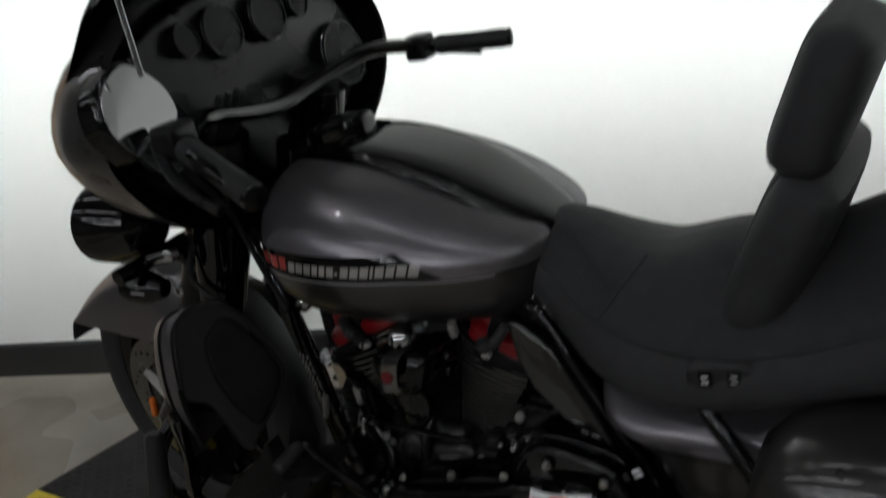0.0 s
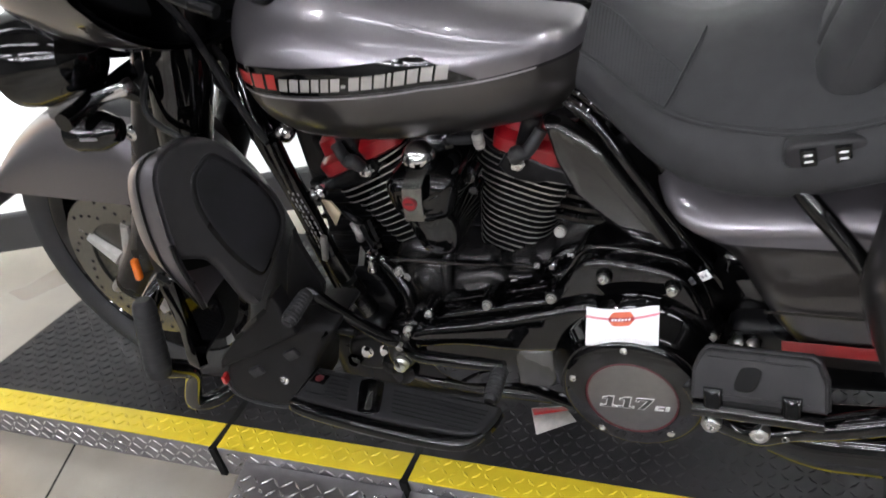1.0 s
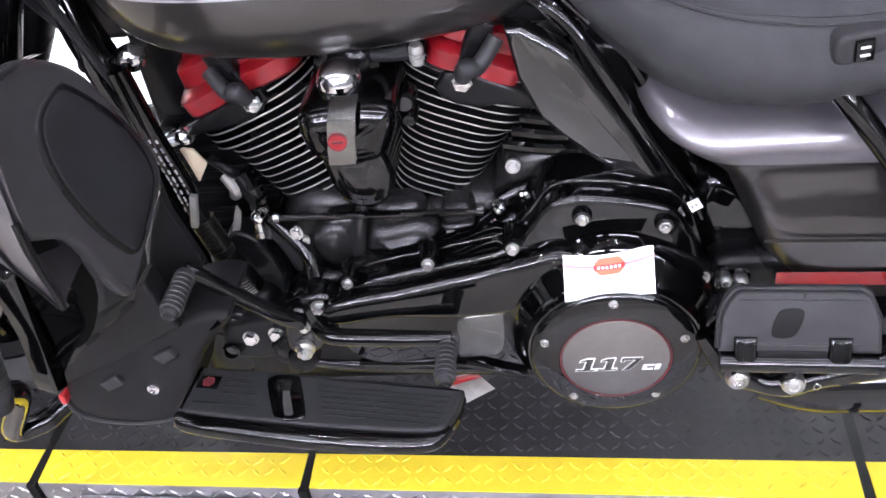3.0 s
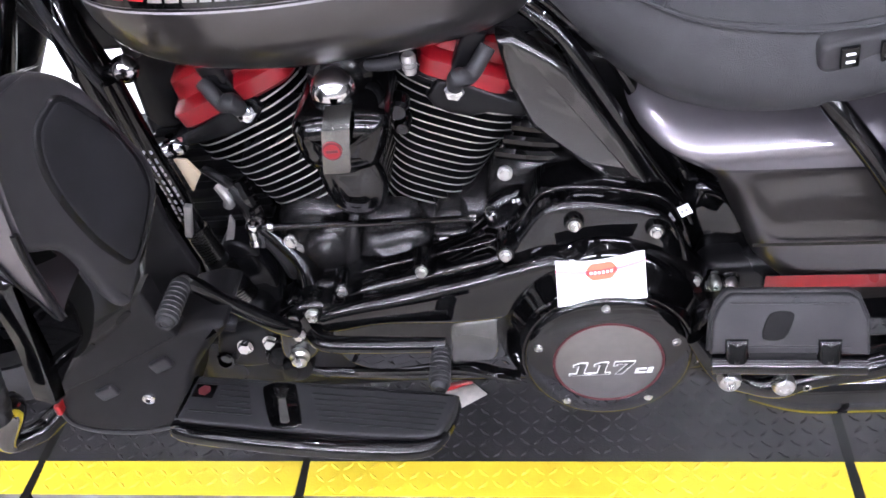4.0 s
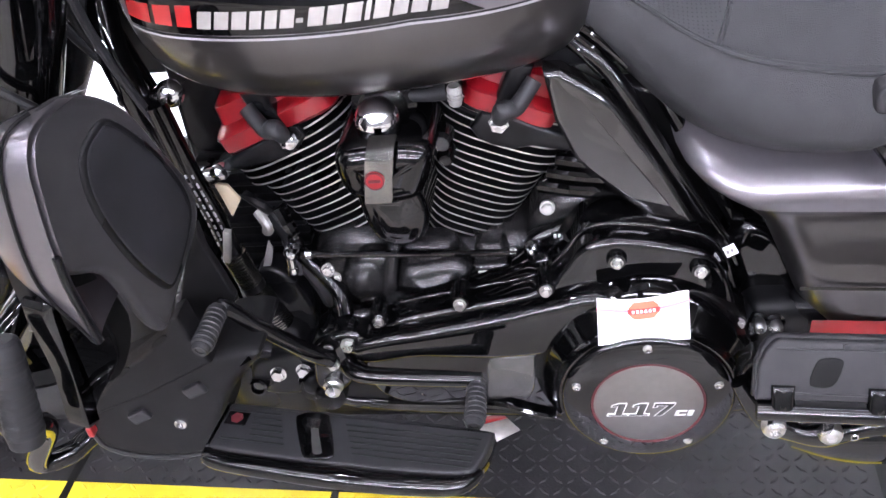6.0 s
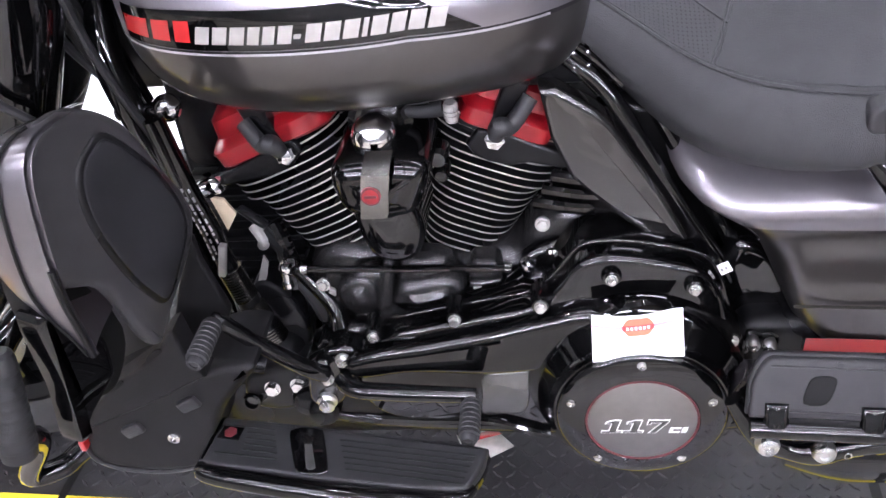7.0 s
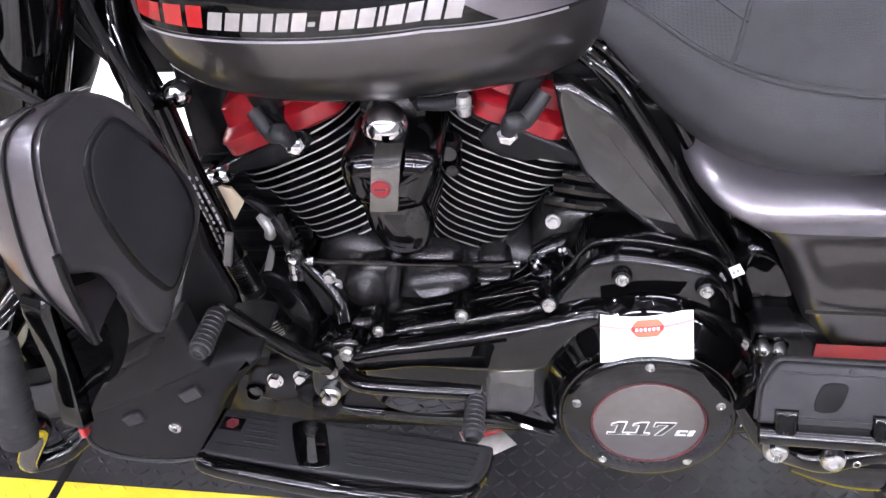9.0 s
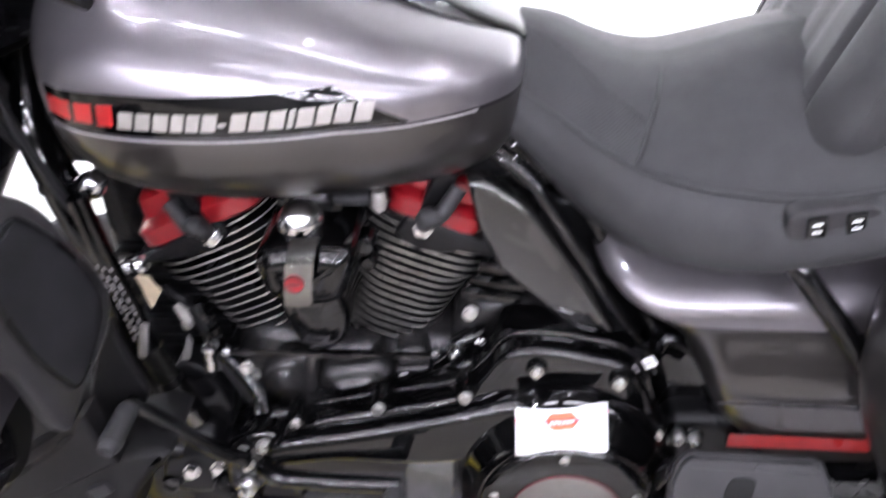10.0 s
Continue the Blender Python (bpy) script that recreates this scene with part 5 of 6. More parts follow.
    part("screw", disc_stack(pm @ Vector((0.006, 0.030, 0)), pm.to_3x3() @ Vector((0, 0, 1)), [(0, 0.003), (0.002, 0.003)], 10), RUBBER, pb)
    arm = bp("footboard_bracket", tube([(0.085, -0.285, 0.36), (0.112, -0.295, 0.322), (0.140, -0.300, 0.305), (0.166, -0.303, 0.306), (0.20, -0.302, 0.312), (0.27, -0.30, 0.33), (0.40, -0.26, 0.33)], [0.010, 0.0155, 0.012, 0.0155, 0.012, 0.016, 0.016], 14, 5), GLOSS, label="gloss black footboard bracket")
    part("riser", pillow(outline([(0.092, 0.31), (0.088, 0.35), (0.10, 0.378), (0.122, 0.37), (0.13, 0.33)], 4), 0.025, 0.008, side_plane(-0.275)), GLOSS, arm)
    for x, z in ((0.113, 0.317), (0.166, 0.307)):
        bolt("bolt", (x, -0.322, z + 0.018), (0, -1, 0.1), 0.0115, 0.008, arm, STEEL, "round", "large bright bolt")
    bolt("bolt", (0.192, -0.309, 0.309), (0, -1, 0.1), 0.006, 0.006, arm, CHROME, "round")


build_controls()


# ---- leg shield with speaker, engine guard ----
def panel_matrix():
    """Local x is the world's y, local y its z, on a plane that looks to the rear and a little outwards."""
    z = Vector((1, -0.35, 0)).normalized()
    return Matrix(((0.35, 0, z.x, -0.345), (1, 0, z.y, 0), (0, 1, 0, 0), (0, 0, 0, 1)))


def build_leg_shield():
    m = panel_matrix()
    outer = outline([(-0.380, 0.702), (-0.364, 0.724), (-0.334, 0.732), (-0.300, 0.716), (-0.272, 0.684), (-0.252, 0.632), (-0.236, 0.592), (-0.234, 0.560), (-0.252, 0.532), (-0.294, 0.496), (-0.318, 0.474), (-0.334, 0.496), (-0.354, 0.570), (-0.390, 0.604), (-0.388, 0.655)], 5)
    shield = bp("leg_shield", pillow(outer, 0.012, 0.009, m, 5), PLASTIC, label="black leg shield with a speaker grille and silver painted cap", smooth=50)
    gr = outline([(-0.298, 0.695), (-0.322, 0.695), (-0.339, 0.681), (-0.346, 0.652), (-0.343, 0.616), (-0.331, 0.568), (-0.317, 0.534), (-0.303, 0.512), (-0.284, 0.518), (-0.252, 0.552), (-0.245, 0.572), (-0.248, 0.600), (-0.265, 0.645)], 5)
    part("grille_rim", pillow([(x, y) for x, y in gr], 0.01, 0.004, m @ Matrix.Translation((0, 0, 0.0030)), 4), SATIN, shield)
    part("speaker_grille", pillow(inset(gr, 0.005), 0.01, 0.003, m @ Matrix.Translation((0, 0, 0.0042)), 3, 0.003), MESHY, shield, "dark speaker grille")
    # silver cap wrapped round the outer edge and front
    rim = [(-0.458, -0.330, 0.733, 0.030), (-0.472, -0.364, 0.728, 0.060), (-0.478, -0.381, 0.706, 0.076), (-0.481, -0.391, 0.655, 0.084), (-0.483, -0.394, 0.605, 0.084), (-0.484, -0.391, 0.572, 0.066), (-0.484, -0.388, 0.545, 0.034), (-0.484, -0.386, 0.524, 0.012)]
    rim = smooth_rows(rim, 5)
    rows = []
    for k in range(9):
        t = k / 8 * math.pi / 2
        rows.append([Vector((x - f * math.sin(t), y + 0.075 * (1 - math.cos(t)) - 0.004 * math.sin(2 * t), z - 0.03 * (1 - math.cos(t)) * max(0, (z - 0.65) / 0.08))) for x, y, z, f in rim])
    bm = bmesh.new()
    loft(rows, closed=False, cap=False, bm=bm)
    loft([[v + Vector((0.004, 0.004, -0.002)) for v in r] for r in rows], closed=False, cap=False, bm=bm)
    part("painted_cap", bm, SILVER, shield, "silver painted cap", 50)
    part("cap_joint", tube([Vector((x - f * 0.30, y - 0.0015 + 0.0015, z)) for x, y, z, f in rim[3:]], 0.0016, 6), RUBBER_AND_SHADE, shield, "dark joint line")
    part("vent_edge", tube([Vector((x + 0.001, y, z)) for x, y, z, f in rim[18:]], 0.0035, 8), SATIN, shield)
    # dark sheet that paints the shade inside the open vent under the grille
    part("vent_shade", pillow(outline([(-0.392, 0.605), (-0.350, 0.580), (-0.315, 0.480), (-0.350, 0.430), (-0.388, 0.470)], 4), 0.02, 0.003, m @ Matrix.Translation((0, 0, -0.050))), RUBBER_AND_SHADE, shield, "dark sheet for the shade in the open vent")
    # lower boot: facetted black plastic
    foot = outline([(-0.622, 0.300), (-0.634, 0.268), (-0.630, 0.240), (-0.600, 0.224), (-0.547, 0.219), (-0.494, 0.231), (-0.474, 0.270), (-0.456, 0.315), (-0.428, 0.352), (-0.402, 0.384), (-0.425, 0.392), (-0.460, 0.384), (-0.505, 0.368), (-0.560, 0.342), (-0.600, 0.322)], 4)
    boot = part("lower_boot", pillow(foot, 0.09, 0.012, side_plane(-0.264), 6), PLASTIC_SHADED, shield, "black plastic lower boot")
    part("boot_rim", tube([Vector((x, -0.262, z)) for x, z in ((-0.634, 0.262), (-0.628, 0.240), (-0.600, 0.2245), (-0.547, 0.2195), (-0.496, 0.2315))], 0.0028, 8, 5), PLASTIC, shield)
    flap = [(-0.463, 0.462), (-0.459, 0.432), (-0.445, 0.397), (-0.490, 0.372), (-0.536, 0.348), (-0.575, 0.331), (-0.612, 0.313), (-0.604, 0.332), (-0.554, 0.383), (-0.510, 0.414), (-0.485, 0.436), (-0.474, 0.456)]
    part("lower_flap", pillow(dense(flap, 0.012), 0.03, 0.005, Matrix.Translation((0, -0.287, 0)) @ side_plane(0)), PLASTIC_SHADED, shield, "black plastic flap")
    # glossy cowl below the silver cap, along the vent's outer side
    cowl = outline([(-0.352, 0.512), (-0.352, 0.474), (-0.360, 0.460), (-0.390, 0.446), (-0.412, 0.428), (-0.408, 0.462), (-0.404, 0.492), (-0.402, 0.566), (-0.382, 0.560)], 4)
    part("lower_cowl", pillow(cowl, 0.03, 0.010, m @ Matrix.Translation((0, 0, -0.028)), 5), GLOSS, shield, "gloss black cowl edge")
    part("inner_plate", pillow(dense([(-0.454, 0.515), (-0.453, 0.485), (-0.437, 0.417), (-0.452, 0.382), (-0.495, 0.348), (-0.51, 0.391), (-0.482, 0.463)], 0.012), 0.01, 0.003, side_plane(-0.205)), PLASTIC_SHADED, shield, "black plate behind the shield")
    # clip holes: their inner shade drawn as dark patches on the flap
    for x, z in ((-0.547, 0.384), (-0.492, 0.428)):
        part("clip_hole", pillow(outline([(x - 0.009, z - 0.008), (x + 0.010, z + 0.006), (x + 0.006, z + 0.010), (x - 0.008, z - 0.001)], 3), 0.002, 0.0005, side_plane(-0.2876)), RUBBER_AND_SHADE, shield)
    for x, z in ((-0.564, 0.296), (-0.487, 0.337)):
        part("clip", box((-0.013, -0.006, -0.008), (0.013, 0.008, 0.008), 0.003, m=Matrix.Translation((x, -0.264, z)) @ Matrix.Rotation(radians(-26), 4, "Y")), PLASTIC, shield)
    bolt("bolt", (-0.519, -0.264, 0.283), (0, -1, 0.1), 0.0082, 0.006, shield, CHROME, "round", "chrome bolt")
    part("red_reflector", box((-0.633, -0.274, 0.268), (-0.626, -0.258, 0.283), 0.002), STRIPE_RED, shield, "small red marker")
    # engine guard hoop and highway peg
    guard = bp("engine_guard", tube([(-0.50, -0.20, 0.56), (-0.555, -0.30, 0.545), (-0.596, -0.372, 0.50), (-0.628, -0.368, 0.40), (-0.655, -0.300, 0.318), (-0.73, -0.255, 0.204), (-0.698, -0.235, 0.197), (-0.669, -0.205, 0.206), (-0.54, -0.12, 0.25)], 0.0140, 16, 6), GLOSS, label="gloss black engine guard")
    pa, pd = Vector((-0.556, -0.405, 0.548)), Vector((-0.012, -0.020, -0.112)).normalized()
    part("highway_peg", disc_stack(pa, pd, [(0, 0.009), (0.003, 0.0130), (0.010, 0.0150), (0.098, 0.0175), (0.112, 0.0160), (0.116, 0.009)], 20), RUBBER, guard, "black rubber highway peg")
    for k in range(8):
        part("peg_rib", disc_stack(pa + pd * (0.014 + 0.0112 * k), pd, [(0, 0.0146 + 0.0003 * k), (0.003, 0.0158 + 0.0003 * k), (0.006, 0.0158 + 0.0003 * k), (0.009, 0.0147 + 0.0003 * k)], 20), RUBBER, guard)
    bp("side_reflector", box((-0.0045, -0.005, -0.016), (0.0045, 0.005, 0.016), 0.003, m=Matrix.Translation((-0.566, -0.382, 0.578)) @ Matrix.Rotation(radians(10), 4, "Y")), AMBER, label="amber reflector")


build_leg_shield()


# ---- front end ----
HUB = Vector((-0.91, 0.0, 0.338))


def build_front():
    turn = Matrix.Translation(HUB) @ Matrix.Rotation(radians(-7), 4, "Z")
    R = HUB.z - LIFT - 0.002
    rings = []
    for k in range(72):
        a = 2 * math.pi * k / 72
        u = Vector((math.cos(a), 0, math.sin(a)))
        prof = []
        for j in range(14):
            b = 2 * math.pi * j / 14
            prof.append(turn @ (u * (R - 0.048 + 0.048 * math.cos(b)) + Vector((0, 0.062 * math.sin(b), 0))))
        rings.append(prof)
    bm = bmesh.new()
    loft(rings + [rings[0]], cap=False, bm=bm)
    bmesh.ops.remove_doubles(bm, verts=bm.verts, dist=1e-5)
    wheel = bp("front_wheel", bm, TYRE, label="front wheel with a black tyre", smooth=60)
    ax = turn.to_3x3() @ Vector((0, -1, 0))
    part("rim", disc_stack(turn @ Vector((0, 0, 0)), ax, [(-0.045, R - 0.085), (-0.045, R - 0.075), (0.045, R - 0.075), (0.045, R - 0.085), (0.03, R - 0.100), (-0.03, R - 0.1), (-0.045, R - 0.085)], 48), GLOSS, wheel, "gloss black rim")
    for k in range(9):
        a = 2 * math.pi * k / 9
        u = Vector((math.cos(a), 0, math.sin(a)))
        part("spoke", tube([turn @ (u * 0.03 + Vector((0, -0.02, 0))), turn @ (u * (R - 0.095) + Vector((0, -0.012, 0)))], [0.016, 0.009], 8), GLOSS, wheel)
    # black disc, added behind the spokes to darken the open wheel
    part("wheel_filler", disc_stack(turn @ Vector((0, 0.01, 0)), ax, [(-0.012, 0.02), (-0.008, R - 0.09), (0.008, R - 0.09), (0.012, 0.02)], 40), SATIN, wheel, "added black disc filling the wheel's open centre")
    disc = part("brake_disc", disc_stack(turn @ Vector((0, -0.074, 0)), ax, [(0, 0.095), (0, 0.150), (0.004, 0.150), (0.004, 0.095), (0, 0.095)], 64), STRAP, wheel, "drilled steel brake disc")
    for k in range(40):
        a = 2 * math.pi * k / 40
        r = 0.108 + 0.010 * (k % 4)
        part("drill_hole", disc_stack(turn @ Vector((r * math.cos(a), -0.0785, r * math.sin(a))), ax, [(-0.001, 0.0032), (0.0004, 0.0032), (0.0004, 0.0005)], 8), RUBBER_AND_SHADE, disc)
    for k in range(5):
        a = 2 * math.pi * k / 5
        part("carrier_arm", tube([turn @ Vector((0.03 * math.cos(a), -0.076, 0.03 * math.sin(a))), turn @ Vector((0.10 * math.cos(a), -0.076, 0.10 * math.sin(a)))], [0.016, 0.010], 8), CASTALU, disc)
    part("hub", disc_stack(turn @ Vector((0, 0.04, 0)), ax, [(0, 0.035), (0.10, 0.035), (0.125, 0.028), (0.14, 0.018), (0.142, 0.001)], 28), CASTALU, wheel, "aluminium hub")
    # fork legs
    for s in (-1, 1):
        y = 0.125 * s
        leg = bp("fork_leg", tube([(-0.545, y, 0.95), (-0.60, y, 0.80), (-0.692, y, 0.62), (-0.80, y * 0.95, 0.44), (-0.895, y * 0.9, 0.335)], [0.042, 0.042, 0.040, 0.034, 0.032], 20, 4), SATIN, label="black fork leg")
        part("fork_cover", tube([(-0.535, y * 1.06, 0.92), (-0.600, y * 1.06, 0.725), (-0.645, y * 1.06, 0.60)], [0.048, 0.047, 0.038], 20, 4), GLOSS, leg, "black fork cover")
        bolt("bolt", (-0.700, y * 1.0 - 0.034, 0.652), (0, -1, 0), 0.012, 0.008, leg, CHROME, "round", "chrome bolt")
    bp("caliper", box((-0.05, -0.035, -0.035), (0.05, 0.03, 0.035), 0.012, m=Matrix.Translation((-0.80, -0.10, 0.375)) @ Matrix.Rotation(radians(-55), 4, "Y")), SATIN, label="black brake caliper")
    bp("brake_hose", tube([(-0.60, -0.15, 0.78), (-0.63, -0.19, 0.70), (-0.58, -0.17, 0.62), (-0.66, -0.14, 0.55), (-0.78, -0.12, 0.42)], 0.005, 8, 6), RUBBER, label="black brake hose")
    # steering head, lower triple clamp, down tubes
    bp("steering_head", tube([(-0.50, 0, 0.86), (-0.553, 0, 0.70)], 0.034, 20), GLOSS, label="black steering head")
    bp("frame_neck", box((-0.575, -0.035, 0.60), (-0.45, 0.035, 0.80), 0.012), SATIN, label="black frame neck casting")
    # filler box, added to block the bright gap behind the tank's tail
    bp("nose_gap_filler", box((-0.135, -0.088, 0.605), (0.10, 0.088, 0.690), 0.012), SATIN, label="added black filler box under the seat nose")
    bp("frame_backbone", box((-0.46, -0.045, 0.615), (0.06, 0.045, 0.690), 0.015), SATIN, label="black frame backbone under tank and seat")
    bp("triple_clamp", box((-0.05, -0.17, -0.018), (0.05, 0.17, 0.018), 0.012, m=Matrix.Translation((-0.655, 0, 0.715)) @ Matrix.Rotation(radians(24), 4, "Y")), GLOSS, label="black lower fork clamp")
    for s in (-1, 1):
        bp("down_tube", tube([(-0.550, 0.045 * s, 0.745), (-0.542, 0.085 * s, 0.665), (-0.524, 0.10 * s, 0.600), (-0.502, 0.10 * s, 0.50), (-0.480, 0.10 * s, 0.36), (-0.455, 0.10 * s, 0.24), (-0.36, 0.10 * s, 0.18)], 0.0165, 16, 5), GLOSS, label="gloss black frame down tube")
        bp("tank_stay", tube([(-0.562, 0.055 * s, 0.74), (-0.555, 0.060 * s, 0.70), (-0.543, 0.060 * s, 0.654), (-0.528, 0.062 * s, 0.600)], 0.010, 12, 5), GLOSS, label="black tank stay")
    bp("tank_bracket", tube([(-0.545, -0.095, 0.606), (-0.520, -0.098, 0.609), (-0.490, -0.100, 0.611)], [0.009, 0.0065, 0.010], 12, 4), GLOSS, label="black bracket between down tube and tank bolt")
    run = [(-0.494, -0.125, 0.612), (-0.480, -0.130, 0.536), (-0.467, -0.130, 0.475), (-0.459, -0.130, 0.419), (-0.445, -0.130, 0.364), (-0.423, -0.130, 0.307)]
    hs = bp("oil_hose", tube(run, 0.0118, 16, 5), GLOSS, label="gloss black pipe with printed lettering and a corrugated end")
    way = spline(run, 40)
    def along(f):
        k = f * (len(way) - 1)
        i = min(int(k), len(way) - 2)
        return way[i].lerp(way[i + 1], k - i), (way[i + 1] - way[i]).normalized()
    for k in range(30):
        if k in (13, 14, 22, 23):
            continue
        q, d = along(0.60 + 0.0130 * k)
        part("corrugation", disc_stack(q, d, [(-0.0016, 0.0122), (-0.0008, 0.0150), (0.0008, 0.0150), (0.0016, 0.0122)], 20), STRAP, hs)
    for f in (0.775, 0.895):
        q, d = along(f)
        part("hose_band", disc_stack(q, d, [(-0.006, 0.0120), (-0.005, 0.0142), (0.005, 0.0142), (0.006, 0.0120)], 20), SATIN, hs, "black band")
    # unreadable print: rows of short bars along the pipe
    for j in range(3):
        for k in range(11):
            q, d = along(0.20 + 0.032 * k + 0.006 * j)
            e, _ = along(0.20 + 0.032 * k + 0.006 * j + 0.012 + 0.006 * ((k * 7 + j * 3) % 3))
            side = Vector((-0.0065 + 0.0065 * j, -0.0100 - 0.0016 * (j == 1), 0.002))
            part("print_bar", tube([q + side, e + side], 0.0012, 5), GREY_INK, hs)
    bp("hose_clip", box((-0.004, -0.004, -0.022), (0.004, 0.004, 0.022), 0.001, m=Matrix.Translation((-0.456, -0.146, 0.442)) @ Matrix.Rotation(radians(14), 4, "Y")), CASTALU, label="dull metal clip")
    bp("inner_tube", tube([(-0.500, -0.112, 0.446), (-0.488, -0.114, 0.38), (-0.476, -0.114, 0.315), (-0.464, -0.11, 0.28)], 0.006, 10, 4), PIPE, label="thin dark pipe")
    bp("tank_bolt", disc_stack((-0.487, -0.092, 0.611), (0.1, -1, 0.2), [(-0.01, 0.009), (0.004, 0.0145), (0.012, 0.0155), (0.018, 0.012), (0.022, 0.006), (0.0225, 0.001)], 24), CHROME, label="chrome domed tank bolt")
    bp("clamp_bolt", disc_stack((-0.470, -0.098, 0.508), (0.75, -0.5, 0.45), [(-0.008, 0.011), (0.0, 0.012), (0.0, 0.0075), (0.016, 0.0075), (0.016, 0.0095), (0.026, 0.0095), (0.028, 0.006)], 16), CHROME, label="bright clamp bolt")
    bp("cream_shim", pillow([(-0.478, 0.486), (-0.463, 0.483), (-0.452, 0.462), (-0.468, 0.438)], 0.004, 0.0008, side_plane(-0.085), 2), CREAM, label="cream coloured insulating card")
    bp("grey_tab", pillow([(-0.443, 0.372), (-0.437, 0.388), (-0.427, 0.412), (-0.424, 0.400), (-0.430, 0.380), (-0.438, 0.364)], 0.003, 0.0006, side_plane(-0.10), 2), CASTALU, label="pale metal tab")
    bp("engine_mount", pillow(outline([(-0.455, 0.345), (-0.440, 0.375), (-0.412, 0.36), (-0.392, 0.31), (-0.398, 0.27), (-0.425, 0.275)], 4), 0.03, 0.006, side_plane(-0.105), 4), SATIN, label="black engine mount plate")
    bp("front_pipe", tube([(-0.505, -0.18, 0.308), (-0.480, -0.19, 0.322), (-0.452, -0.19, 0.328), (-0.425, -0.185, 0.318)], 0.012, 14, 4), SATIN, label="black hose behind the boot")
    for x0, z0, x1, z1, r, mm in ((-0.445, 0.47, -0.420, 0.45, 0.006, SATIN), (-0.435, 0.445, -0.428, 0.42, 0.007, CASTALU), (-0.42, 0.44, -0.405, 0.40, 0.009, SATIN), (-0.41, 0.45, -0.40, 0.36, 0.010, GLOSS), (-0.40, 0.38, -0.37, 0.31, 0.012, RUBBER), (-0.43, 0.36, -0.40, 0.28, 0.010, RUBBER)):
        bp("engine_fitting", tube([(x0, -0.085, z0), ((x0 + x1) / 2 + 0.008, -0.095, (z0 + z1) / 2), (x1, -0.09, z1)], r, 10, 4), mm)
    # front fender
    rows = []
    for k in range(29):
        a = radians(160 - (160 - 58) * k / 28)
        top = HUB + Vector((math.cos(a) * 0.335, 0, math.sin(a) * 0.300))
        low = min(top.z - 0.004, 0.486)
        row = []
        for j in range(17):
            b = math.pi * j / 16
            y = -0.088 * math.cos(b)
            h = math.sin(b) ** 0.55
            row.append(Matrix.Rotation(radians(-7), 4, "Z") @ (Vector((top.x, y, low + (top.z - low) * h)) - HUB) + HUB)
        rows.append(row)
    bm = bmesh.new()
    loft(rows, closed=False, cap=False, bm=bm)
    loft([[v * 1.0 + (HUB - v) * 0.012 for v in r] for r in rows], closed=False, cap=False, bm=bm)
    bp("front_fender", bm, SILVER, label="silver metallic front fender", smooth=50)
    # batwing fairing: a hollow half shell, open to the rider
    c, rad = Vector((-0.525, 0, 0.955)), Vector((0.290, 0.352, 0.200))
    rows, inner = [], []
    for i in range(25):
        th = math.pi * (0.5 + 0.5 * (-1 + 2 * i / 24)) - math.pi / 2
        row, irow = [], []
        for j in range(33):
            ph = math.pi * j / 32
            d = Vector((-math.cos(th) * math.sin(ph) ** 0.8, -math.cos(th) * math.cos(ph) * 1.0, math.sin(th)))
            v = Vector((c.x + rad.x * d.x, c.y + rad.y * d.y * (1 - 0.10 * max(0, -math.sin(th))), c.z + rad.z * d.z * (1 + 0.1 * abs(d.y))))
            row.append(v)
            irow.append(c + (v - c) * 0.965)
        rows.append(row)
        inner.append(irow)
    bm = bmesh.new()
    loft(rows, closed=False, cap=False, bm=bm)
    fair = bp("fairing", bm, CHARCOAL, label="dark silver batwing fairing with a black dashboard", smooth=50)
    bm = bmesh.new()
    loft(inner, closed=False, cap=False, bm=bm)
    part("fairing_liner", bm, SATIN, fair, "black inner fairing", 50)
    dash = part("dashboard", pillow(outline([(-0.31, 0.97), (-0.24, 1.07), (-0.1, 1.115), (0.1, 1.115), (0.24, 1.07), (0.31, 0.97), (0.24, 0.86), (0.1, 0.80), (-0.1, 0.80), (-0.24, 0.86)], 4), 0.03, 0.01, Matrix(((0, 0, 1, -0.560), (1, 0, 0, 0), (0, 1, 0, 0), (0, 0, 0, 1)))), SATIN, fair, "black dashboard")
    for y, z, r in ((-0.135, 1.065, 0.026), (-0.055, 1.06, 0.043), (0.055, 1.06, 0.043), (0.135, 1.065, 0.026), (-0.23, 0.95, 0.06), (0.23, 0.95, 0.06)):
        g = part("gauge", disc_stack((-0.557, y, z), (1, 0, 0.15), [(0, r), (0.014, r), (0.017, r * 0.95), (0.014, r * 0.88), (0.008, r * 0.86), (0.008, 0.001)], 32), GLASSY, dash, "round dark gauge")
        part("bezel", disc_stack((-0.540, y, z + 0.002), (1, 0, 0.15), [(0, r * 0.97), (0.003, r * 0.95), (0.003, r * 0.90), (0, r * 0.90)], 32), SATIN, g, "dull bezel")
    # low dark windscreen
    rows = []
    for k in range(9):
        t = k / 8
        rows.append([Vector((-0.74 + 0.10 * t + 0.09 * (y / 0.3) ** 2, y, 1.10 + 0.11 * t - 0.10 * (y / 0.34) ** 2)) for y in (-0.30 + 0.6 * j / 16 for j in range(17))])
    bm = bmesh.new()
    loft(rows, closed=False, cap=False, bm=bm)
    loft([[v + Vector((0.004, 0, 0)) for v in r] for r in rows], closed=False, cap=False, bm=bm)
    part("windscreen", bm, GLASSY, fair, "low dark windscreen", 50)
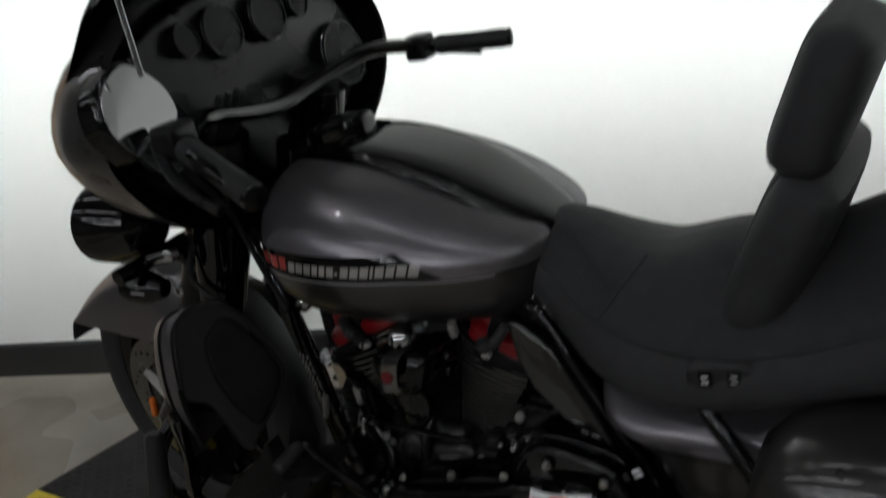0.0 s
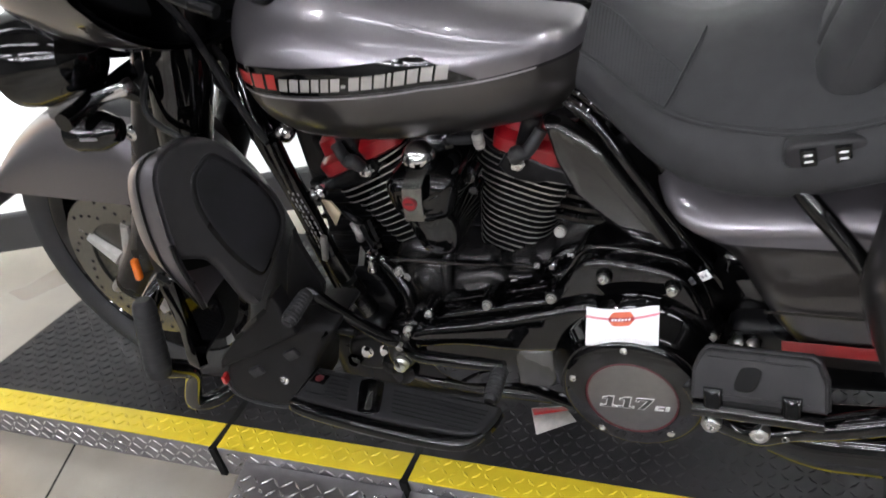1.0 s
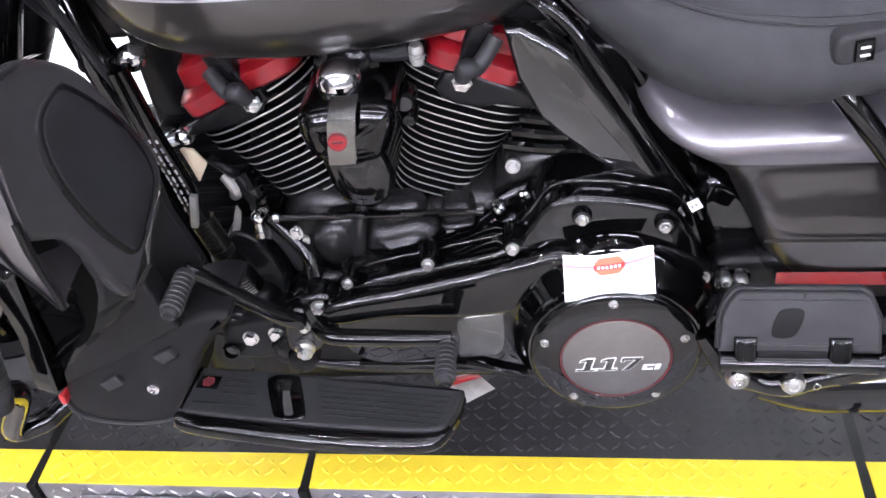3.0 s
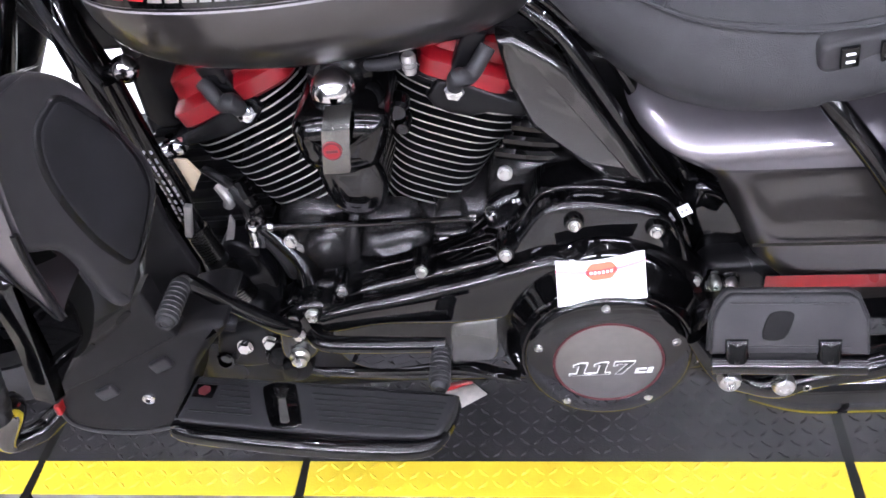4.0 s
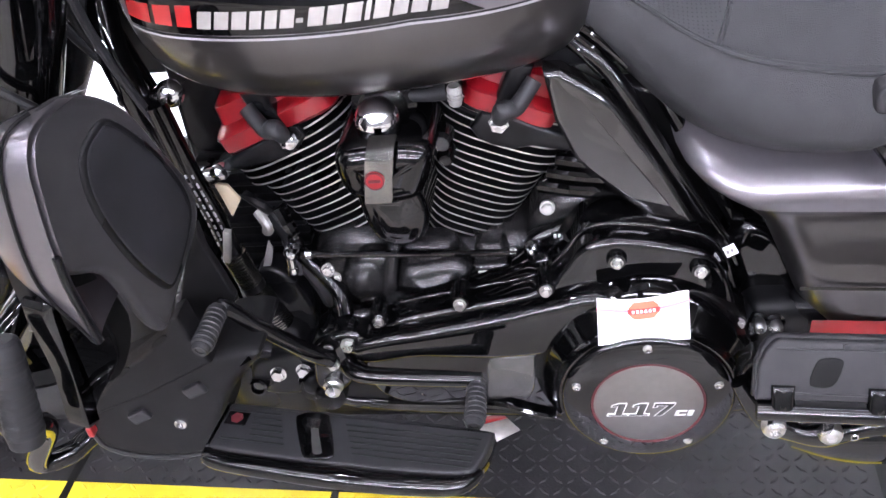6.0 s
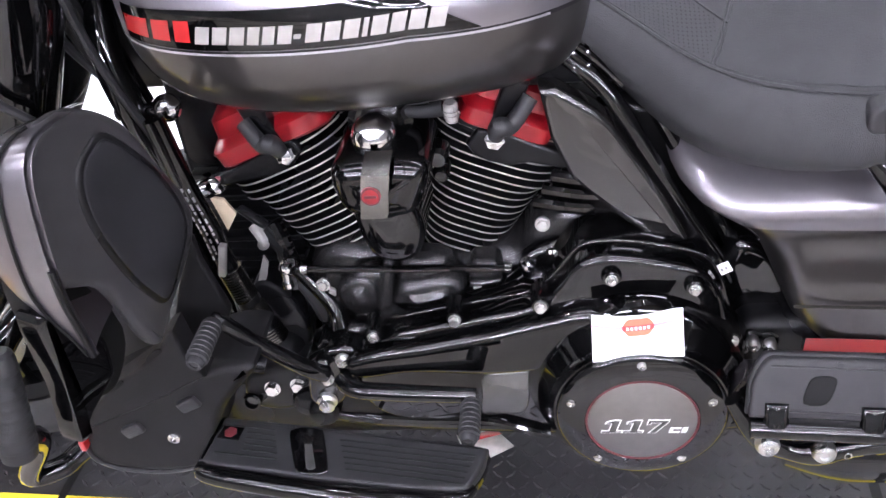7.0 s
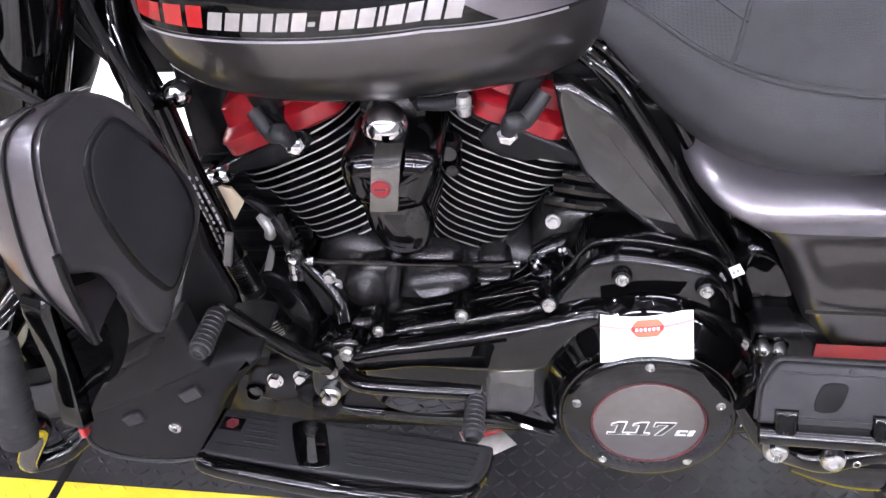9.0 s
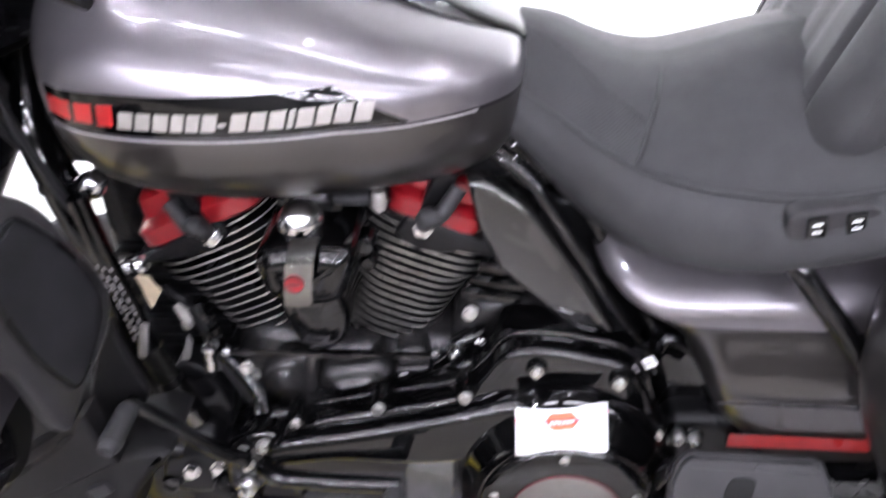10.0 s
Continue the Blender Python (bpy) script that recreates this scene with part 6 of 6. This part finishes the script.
    # headlamp nacelle, light bar, turn signal
    part("nacelle", pillow(outline([(-0.17, 0.78), (-0.17, 0.86), (0, 0.90), (0.17, 0.86), (0.17, 0.78), (0, 0.72)], 5), 0.12, 0.03, Matrix(((0, 0, -1, -0.82), (1, 0, 0, 0), (0, 1, 0, 0), (0, 0, 0, 1)))), SATIN, fair)
    lamp = part("passing_lamp", disc_stack((-0.74, -0.20, 0.795), (-1, 0, 0), [(-0.08, 0.02), (-0.06, 0.05), (0.0, 0.068), (0.04, 0.068), (0.05, 0.06), (0.055, 0.001)], 32), GLOSS, fair, "black passing lamp")
    part("lamp_brace", tube([(-0.66, -0.30, 0.745), (-0.66, -0.22, 0.745), (-0.68, -0.10, 0.738), (-0.68, 0.10, 0.738)], 0.013, 12, 5), GLOSS, fair)
    part("chrome_trim", box((-0.045, -0.012, -0.010), (0.045, 0.012, 0.010), 0.006, m=Matrix.Translation((-0.635, -0.235, 0.752)) @ Matrix.Rotation(radians(-12), 4, "Y")), CHROME, fair, "chrome light bar trim")
    sig = bp("turn_signal", disc_stack((-0.675, -0.245, 0.703), (-0.5, -0.1, 0.05), [(-0.042, 0.004), (-0.038, 0.016), (-0.015, 0.027), (0.02, 0.028), (0.036, 0.022), (0.042, 0.006)], 28), GLOSS, label="black bullet turn signal")
    part("signal_mark", box((-0.02, -0.0, -0.002), (0.02, 0.001, 0.002), 0.0004, m=Matrix.Translation((-0.668, -0.2735, 0.705))), GREY_INK, sig)
    # mirror on the fairing's edge
    zz = Vector((1.0, 0.03, 0.19)).normalized()
    xx = Vector((0, 0, 1)).cross(zz).normalized()
    mm = Matrix.Translation((-0.462, -0.320, 1.012)) @ Matrix((xx, zz.cross(xx), zz)).transposed().to_4x4()
    shape = [(-0.062, 0.0), (-0.050, 0.038), (-0.010, 0.062), (0.018, 0.056), (0.050, 0.020), (0.054, -0.020), (0.030, -0.034), (0.024, -0.044), (-0.030, -0.052), (-0.052, -0.030)]
    bp("inner_fairing_block", box((-0.72, -0.10, 0.72), (-0.56, 0.10, 0.86), 0.04), SATIN, label="black parts behind the fork")
    mr = bp("mirror", pillow(outline([(x * 1.1, y * 1.1) for x, y in shape], 5), 0.04, 0.010, mm), GLOSS, label="fairing-mounted mirror")
    part("mirror_glass", pillow(outline(shape, 5), 0.001, 0.0005, mm @ Matrix.Translation((0, 0, 0.0016))), MIRROR, mr, "mirror glass")
    bp("antenna", tube([(-0.43, -0.33, 1.06), (-0.44, -0.32, 1.35)], 0.004, 8), CHROME, label="thin chrome antenna rod")
    # handlebar with grips, switch housings and levers
    bar = bp("handlebar", tube([(-0.26, -0.385, 0.928), (-0.38, -0.335, 0.965), (-0.46, -0.22, 0.970), (-0.50, -0.10, 0.940), (-0.51, 0, 0.925), (-0.50, 0.10, 0.940), (-0.47, 0.22, 0.955), (-0.42, 0.33, 0.932), (-0.30, 0.378, 0.924)], 0.013, 14, 6), GLOSS, label="black handlebar")
    for s in (-1, 1):
        a, b = Vector((-0.385 if s < 0 else -0.408, 0.335 * s, 0.965 if s < 0 else 0.930)), Vector((-0.238 if s < 0 else -0.286, 0.389 * s, 0.921))
        part("grip", tube([a, a + (b - a) * 0.06, (a + b) / 2, b - (b - a) * 0.05, b], [0.0155, 0.0180, 0.0165, 0.0180, 0.014], 18), RUBBER, bar, "black rubber grip")
        part("grip_cap", disc_stack(b, b - a, [(-0.002, 0.018), (0.006, 0.017), (0.009, 0.010)], 18), SATIN, bar)
        h = a - (b - a).normalized() * 0.03
        part("switch_housing", box((-0.022, -0.024, -0.023), (0.022, 0.024, 0.023), 0.008, m=Matrix.Translation(h)), SATIN, bar, "black switch housing")
        part("lever", tube([h + Vector((-0.04, 0, 0.0)), (a + b) / 2 + Vector((-0.065, 0.01 * s, -0.012)), b + Vector((-0.06, 0.0, -0.02))], [0.010, 0.008, 0.007], 10, 5), SATIN, bar, "black hand lever")
    bp("clutch_cable", tube([(-0.44, -0.29, 0.97), (-0.50, -0.24, 0.90), (-0.53, -0.16, 0.80), (-0.535, -0.12, 0.68), (-0.50, -0.11, 0.56)], 0.005, 8, 6), RUBBER, label="black clutch cable")
    for k in range(3):
        bp("cable", tube([(-0.50, -0.10 - 0.02 * k, 0.98), (-0.545, -0.12 - 0.02 * k, 0.86), (-0.60 + 0.02 * k, -0.08, 0.72), (-0.56, -0.06, 0.62)], 0.0055, 8, 6), RUBBER)


build_front()


# ---- loose things ----
def build_loose():
    pts = [(-0.240, -0.040), (-0.215, -0.098), (-0.156, -0.060), (-0.185, -0.028)]
    th = empty("paper_card", (0, 0, LIFT), "printed white and red paper card lying on the deck", "paper card")
    bm = bmesh.new()
    loft([[Vector((x, y, z + LIFT * 0)) for x, y in pts] for z in (0.0021, 0.0026)], bm=bm)
    part("card", bm, OLD_PAPER, th, smooth=0)
    bm = bmesh.new()
    loft([[Vector((x, y, z)) for x, y in ((-0.238, -0.042), (-0.230, -0.056), (-0.175, -0.038), (-0.184, -0.030))] for z in (0.0027, 0.0030)], bm=bm)
    part("red_print", bm, STRIPE_RED, th, "red printed band", 0)


build_loose()
